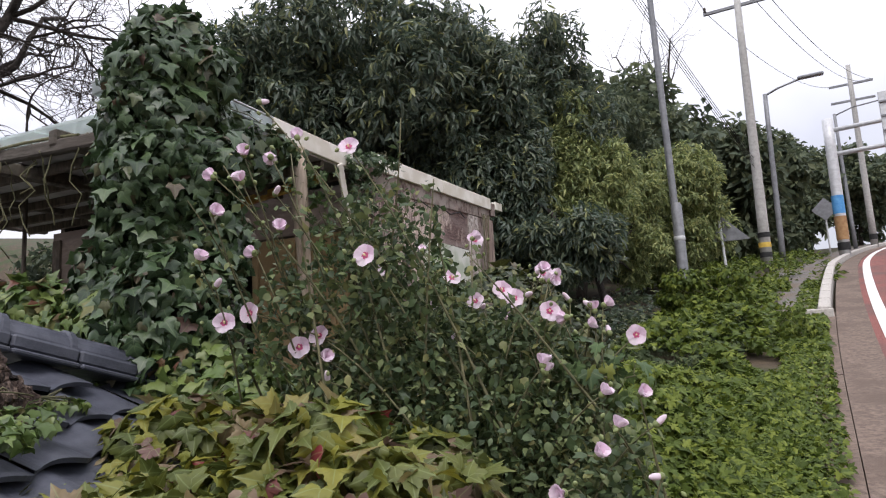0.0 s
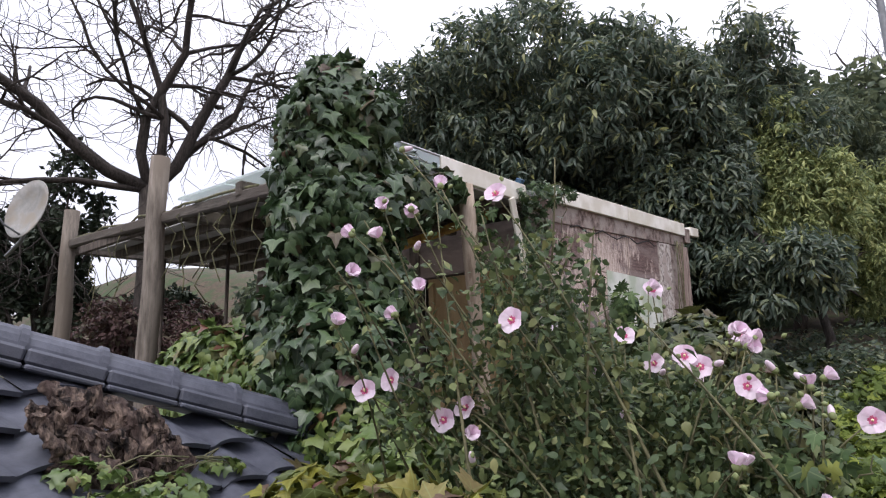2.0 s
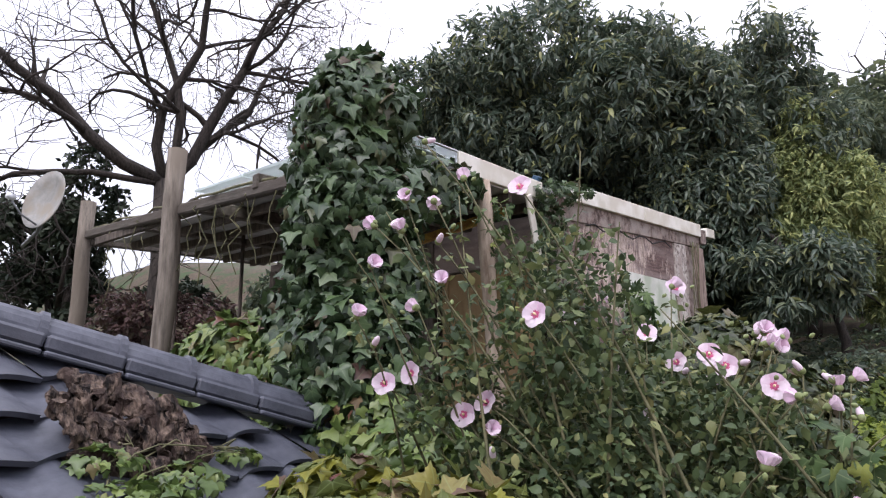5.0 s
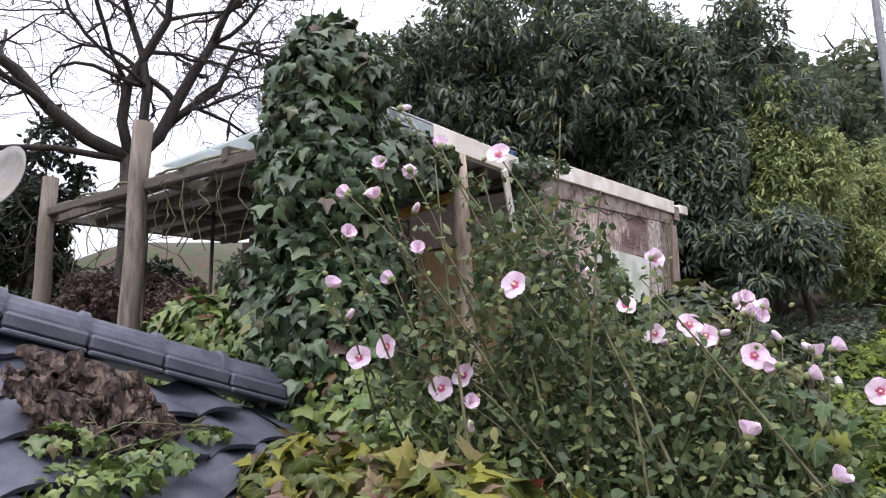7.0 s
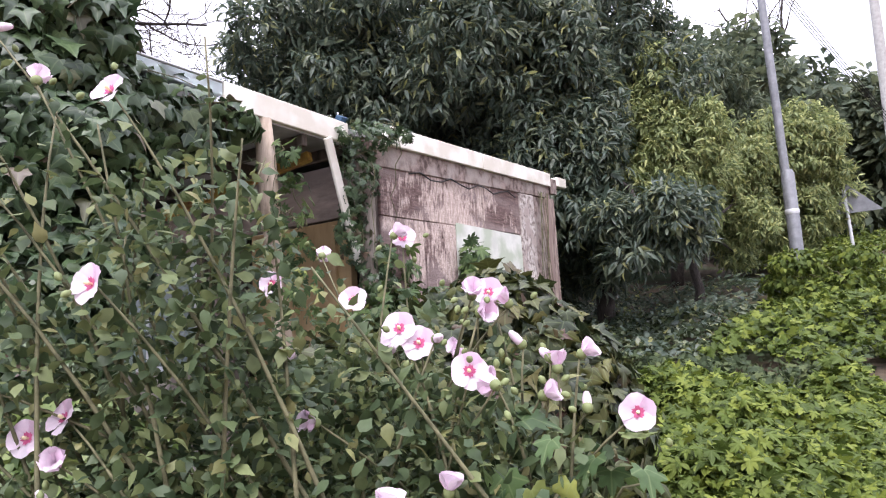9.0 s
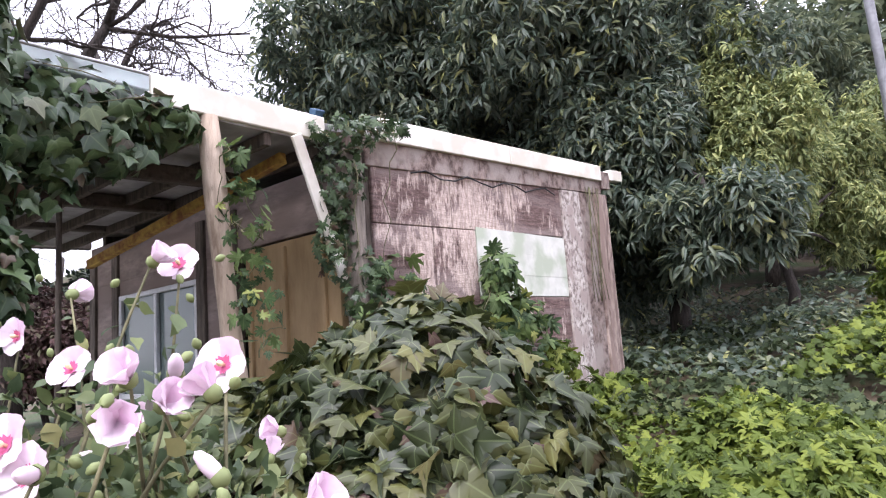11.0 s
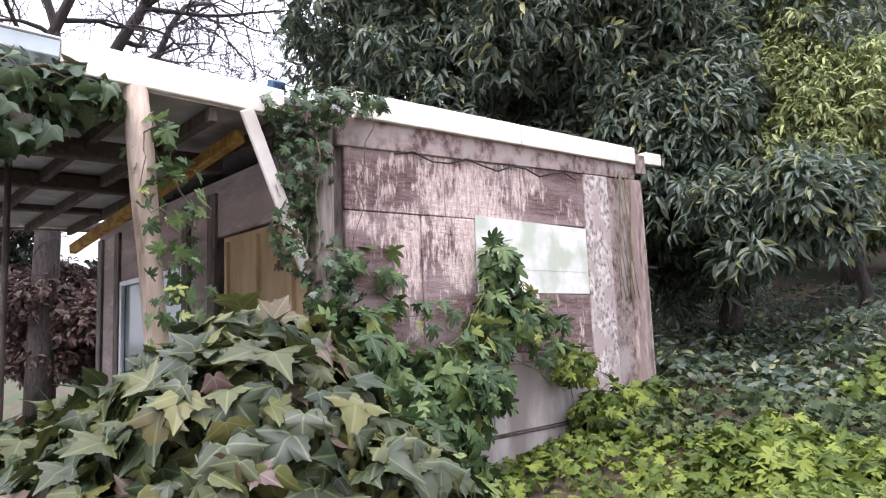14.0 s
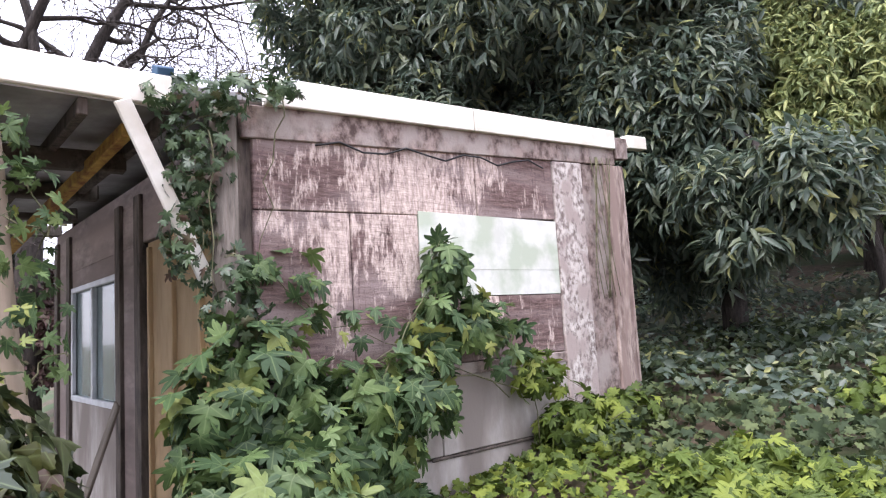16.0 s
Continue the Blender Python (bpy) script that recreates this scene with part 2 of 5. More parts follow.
M_POLY = glass_material("polycarbonate_sheet", (0.80, 0.9, 0.88), 0.3, 0.85)
M_CARGLASS = glass_material("car_glass", (0.05, 0.06, 0.07), 0.05, 0.0)
M_PETAL = leaf_material("pink_petal", [(0, (0.68, 0.42, 0.54)), (0.5, (0.75, 0.55, 0.65)), (1, (0.8, 0.68, 0.73))], 0.6, 0.35, 0.2)
M_THROAT = leaf_material("crimson_throat", [(0, (0.42, 0.01, 0.05)), (1, (0.6, 0.03, 0.11))], 0.6, 0.2, 0.2)
M_STAMEN = material("cream_stamen", (0.75, 0.6, 0.3), (0.85, 0.78, 0.55), 30, 0.7, 0.0)
M_BUD = leaf_material("pale_bud", [(0, (0.68, 0.46, 0.55)), (0.6, (0.76, 0.62, 0.67)), (1, (0.66, 0.62, 0.48))], 0.6, 0.3, 0.2)
M_SEPAL = leaf_material("bud_sepal", [(0, (0.12, 0.2, 0.05)), (1, (0.2, 0.28, 0.08))], 0.6, 0.2)
L_IVY = leaf_material("dark_ivy_leaf", [(0, (0.02, 0.05, 0.020)), (0.5, (0.032, 0.078, 0.028)), (0.9, (0.055, 0.115, 0.036)), (1, (0.10, 0.06, 0.035))], 0.42, 0.2, 0.45, 0.2, sat=0.9)
L_IVYLIGHT = leaf_material("hedge_ivy_leaf", [(0, (0.04, 0.09, 0.02)), (0.5, (0.075, 0.15, 0.03)), (0.9, (0.13, 0.20, 0.045)), (1, (0.14, 0.07, 0.035))], 0.42, 0.22, 0.45, sat=0.95)
L_MOUND = leaf_material("glossy_ivy_leaf", [(0, (0.014, 0.028, 0.011)), (0.5, (0.028, 0.044, 0.014)), (0.8, (0.058, 0.074, 0.018)), (0.94, (0.088, 0.1, 0.024)), (1, (0.07, 0.042, 0.03))], 0.43, 0.2, 0.33, 0.25, sat=0.95)
L_VINE = leaf_material("yellowing_vine_leaf", [(0, (0.05, 0.08, 0.018)), (0.4, (0.09, 0.12, 0.023)), (0.74, (0.17, 0.19, 0.022)), (0.87, (0.2, 0.165, 0.085)), (0.95, (0.12, 0.085, 0.06)), (1, (0.17, 0.04, 0.02))], 0.5, 0.25, 0.35, 0.4, sat=1.0)
L_HIB = leaf_material("hibiscus_leaf", [(0, (0.028, 0.062, 0.024)), (0.5, (0.058, 0.108, 0.036)), (0.9, (0.125, 0.18, 0.055)), (1, (0.21, 0.225, 0.07))], 0.5, 0.28, 0.3, sat=0.88)
L_HOP = leaf_material("hop_leaf", [(0, (0.024, 0.062, 0.022)), (0.5, (0.046, 0.108, 0.034)), (0.85, (0.09, 0.17, 0.042)), (1, (0.21, 0.27, 0.05))], 0.52, 0.28, 0.3, 0.35, sat=0.92)
L_GROUND = leaf_material("bright_groundcover_leaf", [(0, (0.03, 0.062, 0.01)), (0.5, (0.06, 0.115, 0.015)), (1, (0.145, 0.215, 0.027))], 0.6, 0.3, 0.2, 0.2, sat=0.96)
# darker green leaf, with the shade under the trees mixed into its colour
L_UNDER = leaf_material("tree_shaded_leaf", [(0, (0.02, 0.042, 0.015)), (0.6, (0.036, 0.068, 0.021)), (1, (0.075, 0.115, 0.03))], 0.7, 0.2, 0.15)
L_CHEST = leaf_material("chestnut_leaf", [(0, (0.052, 0.086, 0.062)), (0.5, (0.082, 0.125, 0.086)), (0.9, (0.13, 0.18, 0.09)), (1, (0.28, 0.33, 0.08))], 0.4, 0.38, 0.45)
L_LOCUST = leaf_material("light_tree_leaf", [(0, (0.10, 0.17, 0.055)), (0.5, (0.19, 0.285, 0.075)), (1, (0.38, 0.46, 0.12))], 0.55, 0.4, 0.3, sat=0.8)
L_FOREST = leaf_material("forest_leaf", [(0, (0.055, 0.092, 0.055)), (0.6, (0.09, 0.13, 0.066)), (1, (0.14, 0.185, 0.078))], 0.6, 0.33, 0.25)
L_PINE = leaf_material("pine_needle", [(0, (0.015, 0.03, 0.018)), (1, (0.04, 0.06, 0.03))], 0.6, 0.1, 0.25)
L_RED = leaf_material("reddish_leaf", [(0, (0.05, 0.03, 0.022)), (0.6, (0.10, 0.055, 0.038)), (1, (0.08, 0.085, 0.035))], 0.6, 0.2, 0.25)


# ---- mesh helpers ----
rng = np.random.default_rng(7)


def mesh_of(name, verts, faces, mat, smooth=False):
    me = bpy.data.meshes.new(name)
    me.from_pydata([tuple(v) for v in verts], [], [tuple(f) for f in faces])
    me.materials.append(mat)
    if smooth:
        me.polygons.foreach_set("use_smooth", [True] * len(me.polygons))
    me.update()
    return me


def part(name, me, parent=None, label="", m=None):
    ob = new(name, me)
    if parent:
        ob.parent = parent
    if m is not None:
        ob.matrix_basis = m
    if label:
        ob["label"] = label
    return ob


def thing(name, label, category, m=None, group="", kind="", me=None):
    ob = new(name, me)
    if m is not None:
        ob.matrix_basis = m
    return tagged(ob, label, category, group, kind)


def box(name, lo, hi, mat, bevel=0.006, shear=0.0):
    """A board with eased edges; shear lifts its top by y."""
    bm = bmesh.new()
    bmesh.ops.create_cube(bm, size=1)
    for v in bm.verts:
        v.co = Vector([lo[i] + (v.co[i] + 0.5) * (hi[i] - lo[i]) for i in range(3)])
    if bevel:
        bmesh.ops.bevel(bm, geom=bm.edges[:], offset=min(bevel, 0.3 * min(hi[i] - lo[i] for i in range(3))), segments=1, affect="EDGES")
    for v in bm.verts:
        v.co.z += shear * v.co.y
    me = bpy.data.meshes.new(name)
    bm.to_mesh(me)
    bm.free()
    me.materials.append(mat)
    return me


def tubes(lines, sides=6):
    """Closed tubes along polylines; each line is (points, radii). Returns vertices and faces."""
    V, F = [], []
    for pts, rad in lines:
        pts = np.asarray(pts, float)
        n0 = len(V)
        d = np.gradient(pts, axis=0)
        d /= np.linalg.norm(d, axis=1)[:, None] + 1e-9
        ref = np.array([0.0, 0, 1]) if abs(d[0][2]) < 0.8 else np.array([1.0, 0, 0])
        for i, p in enumerate(pts):
            a = np.cross(d[i], ref)
            a /= np.linalg.norm(a) + 1e-9
            b = np.cross(d[i], a)
            for k in range(sides):
                w = 2 * math.pi * k / sides
                V.append(p + rad[i] * (math.cos(w) * a + math.sin(w) * b))
        for i in range(len(pts) - 1):
            for k in range(sides):
                k2 = (k + 1) % sides
                F.append((n0 + i * sides + k, n0 + i * sides + k2, n0 + (i + 1) * sides + k2, n0 + (i + 1) * sides + k))
        F.append(tuple(n0 + k for k in range(sides))[::-1])
        e = n0 + (len(pts) - 1) * sides
        F.append(tuple(e + k for k in range(sides)))
    return V, F


def tube_mesh(name, lines, mat, sides=6):
    V, F = tubes(lines, sides)
    return mesh_of(name, V, F, mat, True)


def lathe(name, profile, mat, sides=16, m=None):
    V = [(r * math.cos(2 * math.pi * k / sides), r * math.sin(2 * math.pi * k / sides), z) for r, z in profile for k in range(sides)]
    if m is not None:
        V = [m @ Vector(v) for v in V]
    F = [(i * sides + k, i * sides + (k + 1) % sides, (i + 1) * sides + (k + 1) % sides, (i + 1) * sides + k) for i in range(len(profile) - 1) for k in range(sides)]
    return mesh_of(name, V, F, mat, True)


# leaf shapes: length along y, face up along z; the tips droop
def fan(outline, droop=0.12, cup=0.08):
    V = [(0, 0.3, 0.05)] + [(x, y, -droop * y * y + cup * abs(x)) for x, y in outline]
    return np.array(V), [(0, i, i % len(outline) + 1) for i in range(1, len(outline) + 1)]


IVY = fan([(0, 0.03), (0.16, -0.1), (0.38, -0.04), (0.46, 0.14), (0.64, 0.44), (0.40, 0.47), (0.27, 0.55), (0.17, 0.78), (0, 1.05), (-0.17, 0.78), (-0.27, 0.55), (-0.40, 0.47), (-0.64, 0.44), (-0.46, 0.14), (-0.38, -0.04), (-0.16, -0.1)], 0.26, 0.18)
HOP = fan([(0, 0.04), (0.2, -0.14), (0.42, -0.1), (0.42, 0.1), (0.6, 0.2), (0.64, 0.38), (0.36, 0.42), (0.42, 0.68), (0.3, 0.76), (0.16, 0.62), (0.1, 0.85), (0, 1.0), (-0.1, 0.85), (-0.16, 0.62), (-0.3, 0.76), (-0.42, 0.68), (-0.36, 0.42), (-0.64, 0.38), (-0.6, 0.2), (-0.42, 0.1), (-0.42, -0.1), (-0.2, -0.14)], 0.22, 0.14)
def mirrored(half, droop, cup):
    return fan([(0, 0.03)] + half + [(0, 1.12)] + [(-x, y) for x, y in half[::-1]], droop, cup)


TOOTHED = mirrored([(0.14, -0.10), (0.34, -0.12), (0.46, 0.0), (0.50, 0.12), (0.62, 0.20), (0.64, 0.30), (0.84, 0.46), (0.60, 0.46), (0.52, 0.53), (0.40, 0.48), (0.31, 0.57), (0.32, 0.68), (0.2, 0.74), (0.11, 0.9)], 0.34, 0.16)
PALMATE = mirrored([(0.1, -0.12), (0.3, -0.2), (0.42, -0.14), (0.3, 0.02), (0.5, 0.06), (0.72, 0.2), (0.8, 0.38), (0.56, 0.36), (0.3, 0.32), (0.42, 0.5), (0.47, 0.72), (0.42, 0.86), (0.28, 0.72), (0.15, 0.56), (0.2, 0.72), (0.15, 0.92)], 0.26, 0.12)
OVAL = fan([(0, 0), (0.24, 0.2), (0.3, 0.5), (0.14, 0.72), (0, 1.0), (-0.14, 0.72), (-0.3, 0.5), (-0.24, 0.2)], 0.15, 0.2)
LANCE = (np.array([(0, 0, 0), (0.12, 0.3, 0.05), (0.11, 0.65, 0.0), (0, 1, -0.2), (-0.11, 0.65, 0.0), (-0.12, 0.3, 0.05), (0, 0.3, 0.0), (0, 0.65, -0.05)]),
         [(0, 1, 6), (0, 6, 5), (1, 2, 7, 6), (6, 7, 4, 5), (2, 3, 7), (7, 3, 4)])
SLIM = (np.array([(0, 0, 0), (0.14, 0.42, 0.05), (0, 1, -0.2), (-0.14, 0.42, 0.05)]), [(0, 1, 2), (0, 2, 3)])
SMALL = (np.array([(0, 0, 0), (0.26, 0.45, 0.06), (0, 1, -0.1), (-0.26, 0.45, 0.06)]), [(0, 1, 2), (0, 2, 3)])


def unit(a):
    return a / (np.linalg.norm(a, axis=-1, keepdims=True) + 1e-9)


def leaves(name, shape, P, tip, face, size, mat):
    """One joined mesh of leaves at P; tip and face are their directions."""
    T, TF = shape
    y = unit(tip)
    z = unit(face - y * np.sum(face * y, axis=1, keepdims=True))
    x = np.cross(y, z)
    n, k = len(P), len(T)
    curl = rng.uniform(0.3, 2.2, (n, 1))
    wide = rng.uniform(0.8, 1.2, (n, 1))
    V = P[:, None] + size[:, None, None] * ((wide * T[:, 0])[..., None] * x[:, None] + T[None, :, 1, None] * y[:, None] + (curl * T[:, 2])[..., None] * z[:, None])
    V = V.reshape(-1, 3)
    off = (np.arange(n) * k)[:, None]
    by = {}
    for f in TF:
        by.setdefault(len(f), []).append(f)
    idx, tot = [], []
    for s, fs in by.items():
        a = (np.array(fs).reshape(1, -1) + off).reshape(-1)
        idx.append(a)
        tot.append(np.full(len(a) // s, s))
    idx, tot = np.concatenate(idx), np.concatenate(tot)
    me = bpy.data.meshes.new(name)
    me.vertices.add(len(V))
    me.vertices.foreach_set("co", V.astype(np.float32).ravel())
    me.loops.add(len(idx))
    me.loops.foreach_set("vertex_index", idx.astype(np.int32))
    me.polygons.add(len(tot))
    me.polygons.foreach_set("loop_start", np.concatenate([[0], np.cumsum(tot)[:-1]]).astype(np.int32))
    me.polygons.foreach_set("use_smooth", np.ones(len(tot), bool))
    me.materials.append(mat)
    own = me.attributes.new("leaf", "FLOAT_VECTOR", "POINT")
    own.data.foreach_set("vector", np.tile(T.astype(np.float32), (n, 1)).ravel())
    me.update(calc_edges=True)
    return me


def on_lumps(lumps, n, depth=0.25, low=-0.3):
    """Points and outward normals on the outside of a heap of ellipsoids (cx, cy, cz, rx, ry, rz)."""
    L = np.array(lumps, float)
    area = (L[:, 3] * L[:, 4] * L[:, 5]) ** (2 / 3)
    k = rng.choice(len(L), n * 3, p=area / area.sum())
    d = unit(rng.normal(size=(n * 3, 3)))
    d = d[d[:, 2] > low]
    k = k[:len(d)]
    sh = 1 - depth * rng.random((len(d), 1)) ** 1.6
    P = L[k, :3] + d * L[k, 3:] * sh
    N = unit(d / L[k, 3:])
    inside = np.zeros(len(P), bool)
    for j, e in enumerate(L):
        inside |= (k != j) & (np.sum(((P - e[:3]) / e[3:]) ** 2, axis=1) < (1 - depth) ** 2)
    P, N = P[~inside], N[~inside]
    return P[:n], N[:n]


def draped(N, n, up=0.5, loose=0.5):
    """Tips that hang down the slope and faces turned out and up, as vine leaves lie."""
    down = np.array([0, 0, -1.0]) + N * 0.35
    tip = unit(down - N * np.sum(down * N, axis=1, keepdims=True) + rng.normal(size=(n, 3)) * loose)
    face = unit(N + np.array([0, 0, up]) + rng.normal(size=(n, 3)) * loose * 0.7)
    return tip, face


def vine(name, label, lumps, n, size, shape, mat, parent=None, up=0.5, loose=0.5, depth=0.3, low=-0.3, category="vine"):
    P, N = on_lumps(lumps, n, depth, low)
    tip, face = draped(N, len(P), up, loose)
    me = leaves(name, shape, P, tip, face, size * rng.uniform(0.55, 1.25, len(P)), mat)
    if parent:
        return part(name, me, parent, label)
    ob = thing(name, label, category)
    part("foliage", me, ob)
    r = np.random.default_rng(n)
    for k in range(min(24, 6 + n // 150)):
        a, b = (np.array(lumps[i]) for i in r.integers(0, len(lumps), 2))
        p = a[:3] + unit(r.normal(size=3)) * a[3:] * 0.85
        q = b[:3] + unit(r.normal(size=3)) * b[3:] * 0.95
        d = np.linalg.norm(q - p)
        if d > 1.3:
            q = p + (q - p) * 1.3 / d
        pts = [p + (q - p) * u + r.normal(size=3) * 0.02 + np.array([0, 0, 0.05 * math.sin(math.pi * u)]) for u in np.linspace(0, 1, 8)]
        part("stem", tube_mesh("stem", [(pts, list(np.linspace(0.005, 0.002, 8)))], M_TWIG, 5), ob, "thin brown-green stem")
    return ob


def lumpy(cx, cy, cz, rx, ry, rz, count, small=0.4, seed=1):
    """An ellipsoid broken into many uneven lumps."""
    r = np.random.default_rng(seed)
    out = []
    for _ in range(count):
        d = unit(r.normal(size=3)) * r.uniform(0.35, 0.85)
        s = small * r.uniform(0.6, 1.25)
        out.append((cx + d[0] * rx, cy + d[1] * ry, cz + d[2] * rz, rx * s, ry * s, rz * s))
    return out


def sprays(name, lumps, n, per, size, shape, mat, droop=0.6, spread=0.25, depth=0.5, low=-0.8):
    """Twigs' ends, each with a whorl of leaves that radiates and hangs."""
    P, N = on_lumps(lumps, n, depth, low)
    n = len(P)
    axis = unit(N + rng.normal(size=(n, 3)) * 0.5)
    Q = np.repeat(P, per, axis=0)
    A = np.repeat(axis, per, axis=0)
    R = unit(rng.normal(size=Q.shape))
    R = unit(R - A * np.sum(R * A, axis=1, keepdims=True))
    Q = Q + A * (rng.random((len(Q), 1)) - 0.6) * size * spread * 6 + R * size * 0.1
    tip = unit(R * 0.9 + A * 0.6 + np.array([0, 0, -droop]) + rng.normal(size=Q.shape) * 0.2)
    face = unit(A * 0.6 + np.array([0, 0, 0.8]) + rng.normal(size=Q.shape) * 0.4)
    return leaves(name, shape, Q, tip, face, size * rng.uniform(0.6, 1.2, len(Q)), mat)


def branch_lines(start, way, length, radius, levels, kids, seed, bend=0.35, rise=0.1, shrink=0.62):
    r = np.random.default_rng(seed)
    out = []

    def grow(p, d, ln, rad, lv):
        steps = 7
        pts, rads = [np.array(p, float)], [rad]
        d = unit(np.array(d, float))
        for i in range(steps):
            d = unit(d + r.normal(size=3) * bend * 0.45 + np.array([0, 0, rise]))
            pts.append(pts[-1] + d * ln / steps)
            rads.append(rad * (1 - 0.6 * (i + 1) / steps))
        out.append((pts, rads))
        if lv == 0:
            return
        for k in range(kids):
            i = int(r.integers(2, steps + 1))
            side = unit(np.cross(d, r.normal(size=3)))
            grow(pts[i], d * 0.55 + side * r.uniform(0.5, 1.1), ln * shrink * r.uniform(0.7, 1.2), max(rads[i] * 0.6, 0.008), lv - 1)
    grow(start, way, length, radius, levels)
    return out


# ---- ground, road ----
def rise(y):
    """Height of the path along the uphill road."""
    return 0.127 * y if y < 9 else (1.143 + 0.17 * (y - 9) if y < 20 else (3.013 + 0.115 * (y - 20) if y < 60 else 7.613 + 0.03 * (y - 60)))


def drift(y):
    """The road bends to the right uphill."""
    return 0.0022 * max(0, y - 7) ** 2 if y < 50 else 4.07 + 0.19 * (y - 50)


def smooth(a, b, v):
    v = min(1, max(0, (v - a) / (b - a)))
    return v * v * (3 - 2 * v)


def ground_z(x, y):
    yy = max(-60, min(y, 90))
    z = rise(yy) if yy > 0 else 0.127 * max(yy, -12)
    xl = x - drift(max(0, yy))
    z -= 1.0 * smooth(-0.75, -2.6, xl) * (1 - smooth(3.6, 6.0, y))
    z += 0.16 * max(0, -xl - 6.5) * smooth(10, 22, y) if xl > -60 else 8.56 * smooth(10, 22, y)
    if y < 12 and xl < -4.5:
        z -= (rise(max(0, yy)) - 0.6) * smooth(-4.5, -9, xl) * (1 - smooth(9, 14, y)) * 0.8
    return z - 0.03 - 0.17 * smooth(-0.5, -0.1, xl) * (1 - smooth(7.4, 7.9, xl)) - 0.12 * smooth(-1.6, -1.3, xl) * smooth(12.0, 12.6, y)


def axis_steps(spans):
    v = []
    for a, b, s in spans:
        v += list(np.arange(a, b, s))
    return v


gx = axis_steps([(-1200, -200, 200), (-200, -40, 20), (-40, -8, 2), (-8, 9, 0.25), (9, 20, 1.5), (20, 200, 20), (200, 1201, 200)])
gy = axis_steps([(-1200, -100, 200), (-100, -10, 15), (-10, 14, 0.3), (14, 60, 1.2), (60, 200, 15), (200, 1201, 200)])
GV = [(x, y, ground_z(x, y) + 0.05 * noise.noise((x * 1.3, y * 1.3, 0)) * (1 if abs(x) < 60 else 0) * (1 if x < -0.5 else 0.1)) for y in gy for x in gx]
nx = len(gx)
GF = [(j * nx + i, j * nx + i + 1, (j + 1) * nx + i + 1, (j + 1) * nx + i) for j in range(len(gy) - 1) for i in range(nx - 1)]
thing("ground", "dark overgrown soil sloping beside the road", "ground", kind="structure", me=mesh_of("ground", GV, GF, M_SOIL, True))


def ribbon(name, x0, x1, y0, y1, top, thick, mat, step=0.6):
    """A strip with thickness that follows the road's bend and climb."""
    ys = np.arange(y0, y1 + 0.01, step)
    V, F = [], []
    for y in ys:
        s, z = drift(max(0, y)), (rise(y) if y > 0 else 0.127 * max(-12, y)) + top
        V += [(x0 + s, y, z), (x1 + s, y, z), (x1 + s, y, z - thick), (x0 + s, y, z - thick)]
    for j in range(len(ys) - 1):
        for k in range(4):
            F.append((4 * j + k, 4 * j + (k + 1) % 4, 4 * j + 4 + (k + 1) % 4, 4 * j + 4 + k))
    F += [(3, 2, 1, 0), tuple(4 * (len(ys) - 1) + k for k in range(4))]
    return mesh_of(name, V, F, mat)


pave = thing("pavement", "narrow brown concrete strip beside the planting", "pavement", kind="structure")
for i in range(9):
    part("slab", ribbon("slab", -0.45, 0.092, -8 + 2.28 * i, -8 + 2.28 * i + 2.262, 0.004 * (i % 2), 0.25, M_WALK, 0.377), pave)
thing("upper_pavement", "grey asphalt footpath going uphill", "pavement", kind="structure", me=ribbon("upper_pavement", -1.4, -0.22, 12.5, 70, 0.05, 0.3, M_ASPH))
thing("gutter", "pale brown concrete gutter strip along the road", "gutter", kind="structure", me=ribbon("gutter", 0.1, 0.52, -8, 80, -0.01, 0.3, M_WALK))
thing("road", "red surfaced lane curving uphill", "road", kind="structure", me=ribbon("road", 0.52, 7.5, -8, 90, -0.03, 0.3, M_ROAD))
thing("lane_line", "white painted edge line on the road", "road marking", kind="structure", me=ribbon("lane_line", 0.62, 0.78, -8, 90, -0.024, 0.004, M_WHITE))
kerb = thing("kerb", "row of pale concrete kerb stones", "kerb", kind="structure")
kerb_stone = box("kerb_stone", (-0.09, -0.49, -0.2), (0.09, 0.49, 0.14), M_KERB, 0.02)
for i in range(40):
    y = 12.7 + i
    part("kerb_stone", kerb_stone, kerb, m=pose(-0.05 + drift(y), y, rise(y), math.degrees(math.atan2(rise(y + 0.5) - rise(y - 0.5), 1)), 0, -math.degrees(math.atan2(drift(y + 0.5) - drift(y - 0.5), 1))))
kerb_nose = box("kerb_stone", (-0.3, -0.09, -0.2), (0.1, 0.09, 0.12), M_KERB, 0.02)
part("kerb_stone", kerb_nose, kerb, m=pose(-0.02 + drift(12.1), 12.1, rise(12.1)))

# ---- shed ----
SH = pose(-3.86, 5.35, 0, 0, 0, 5.7)
SLOPE = 0.062
shed = thing("shed", "derelict plywood shed with peeling boards and cream fascia", "shed", SH)


def board(name, y0, y1, z0, z1, x0, x1, mat, label="", shear=0.0, bevel=0.006):
    return part(name, box(name, (x0, y0, z0), (x1, y1, z1), mat, bevel, shear), shed, label)


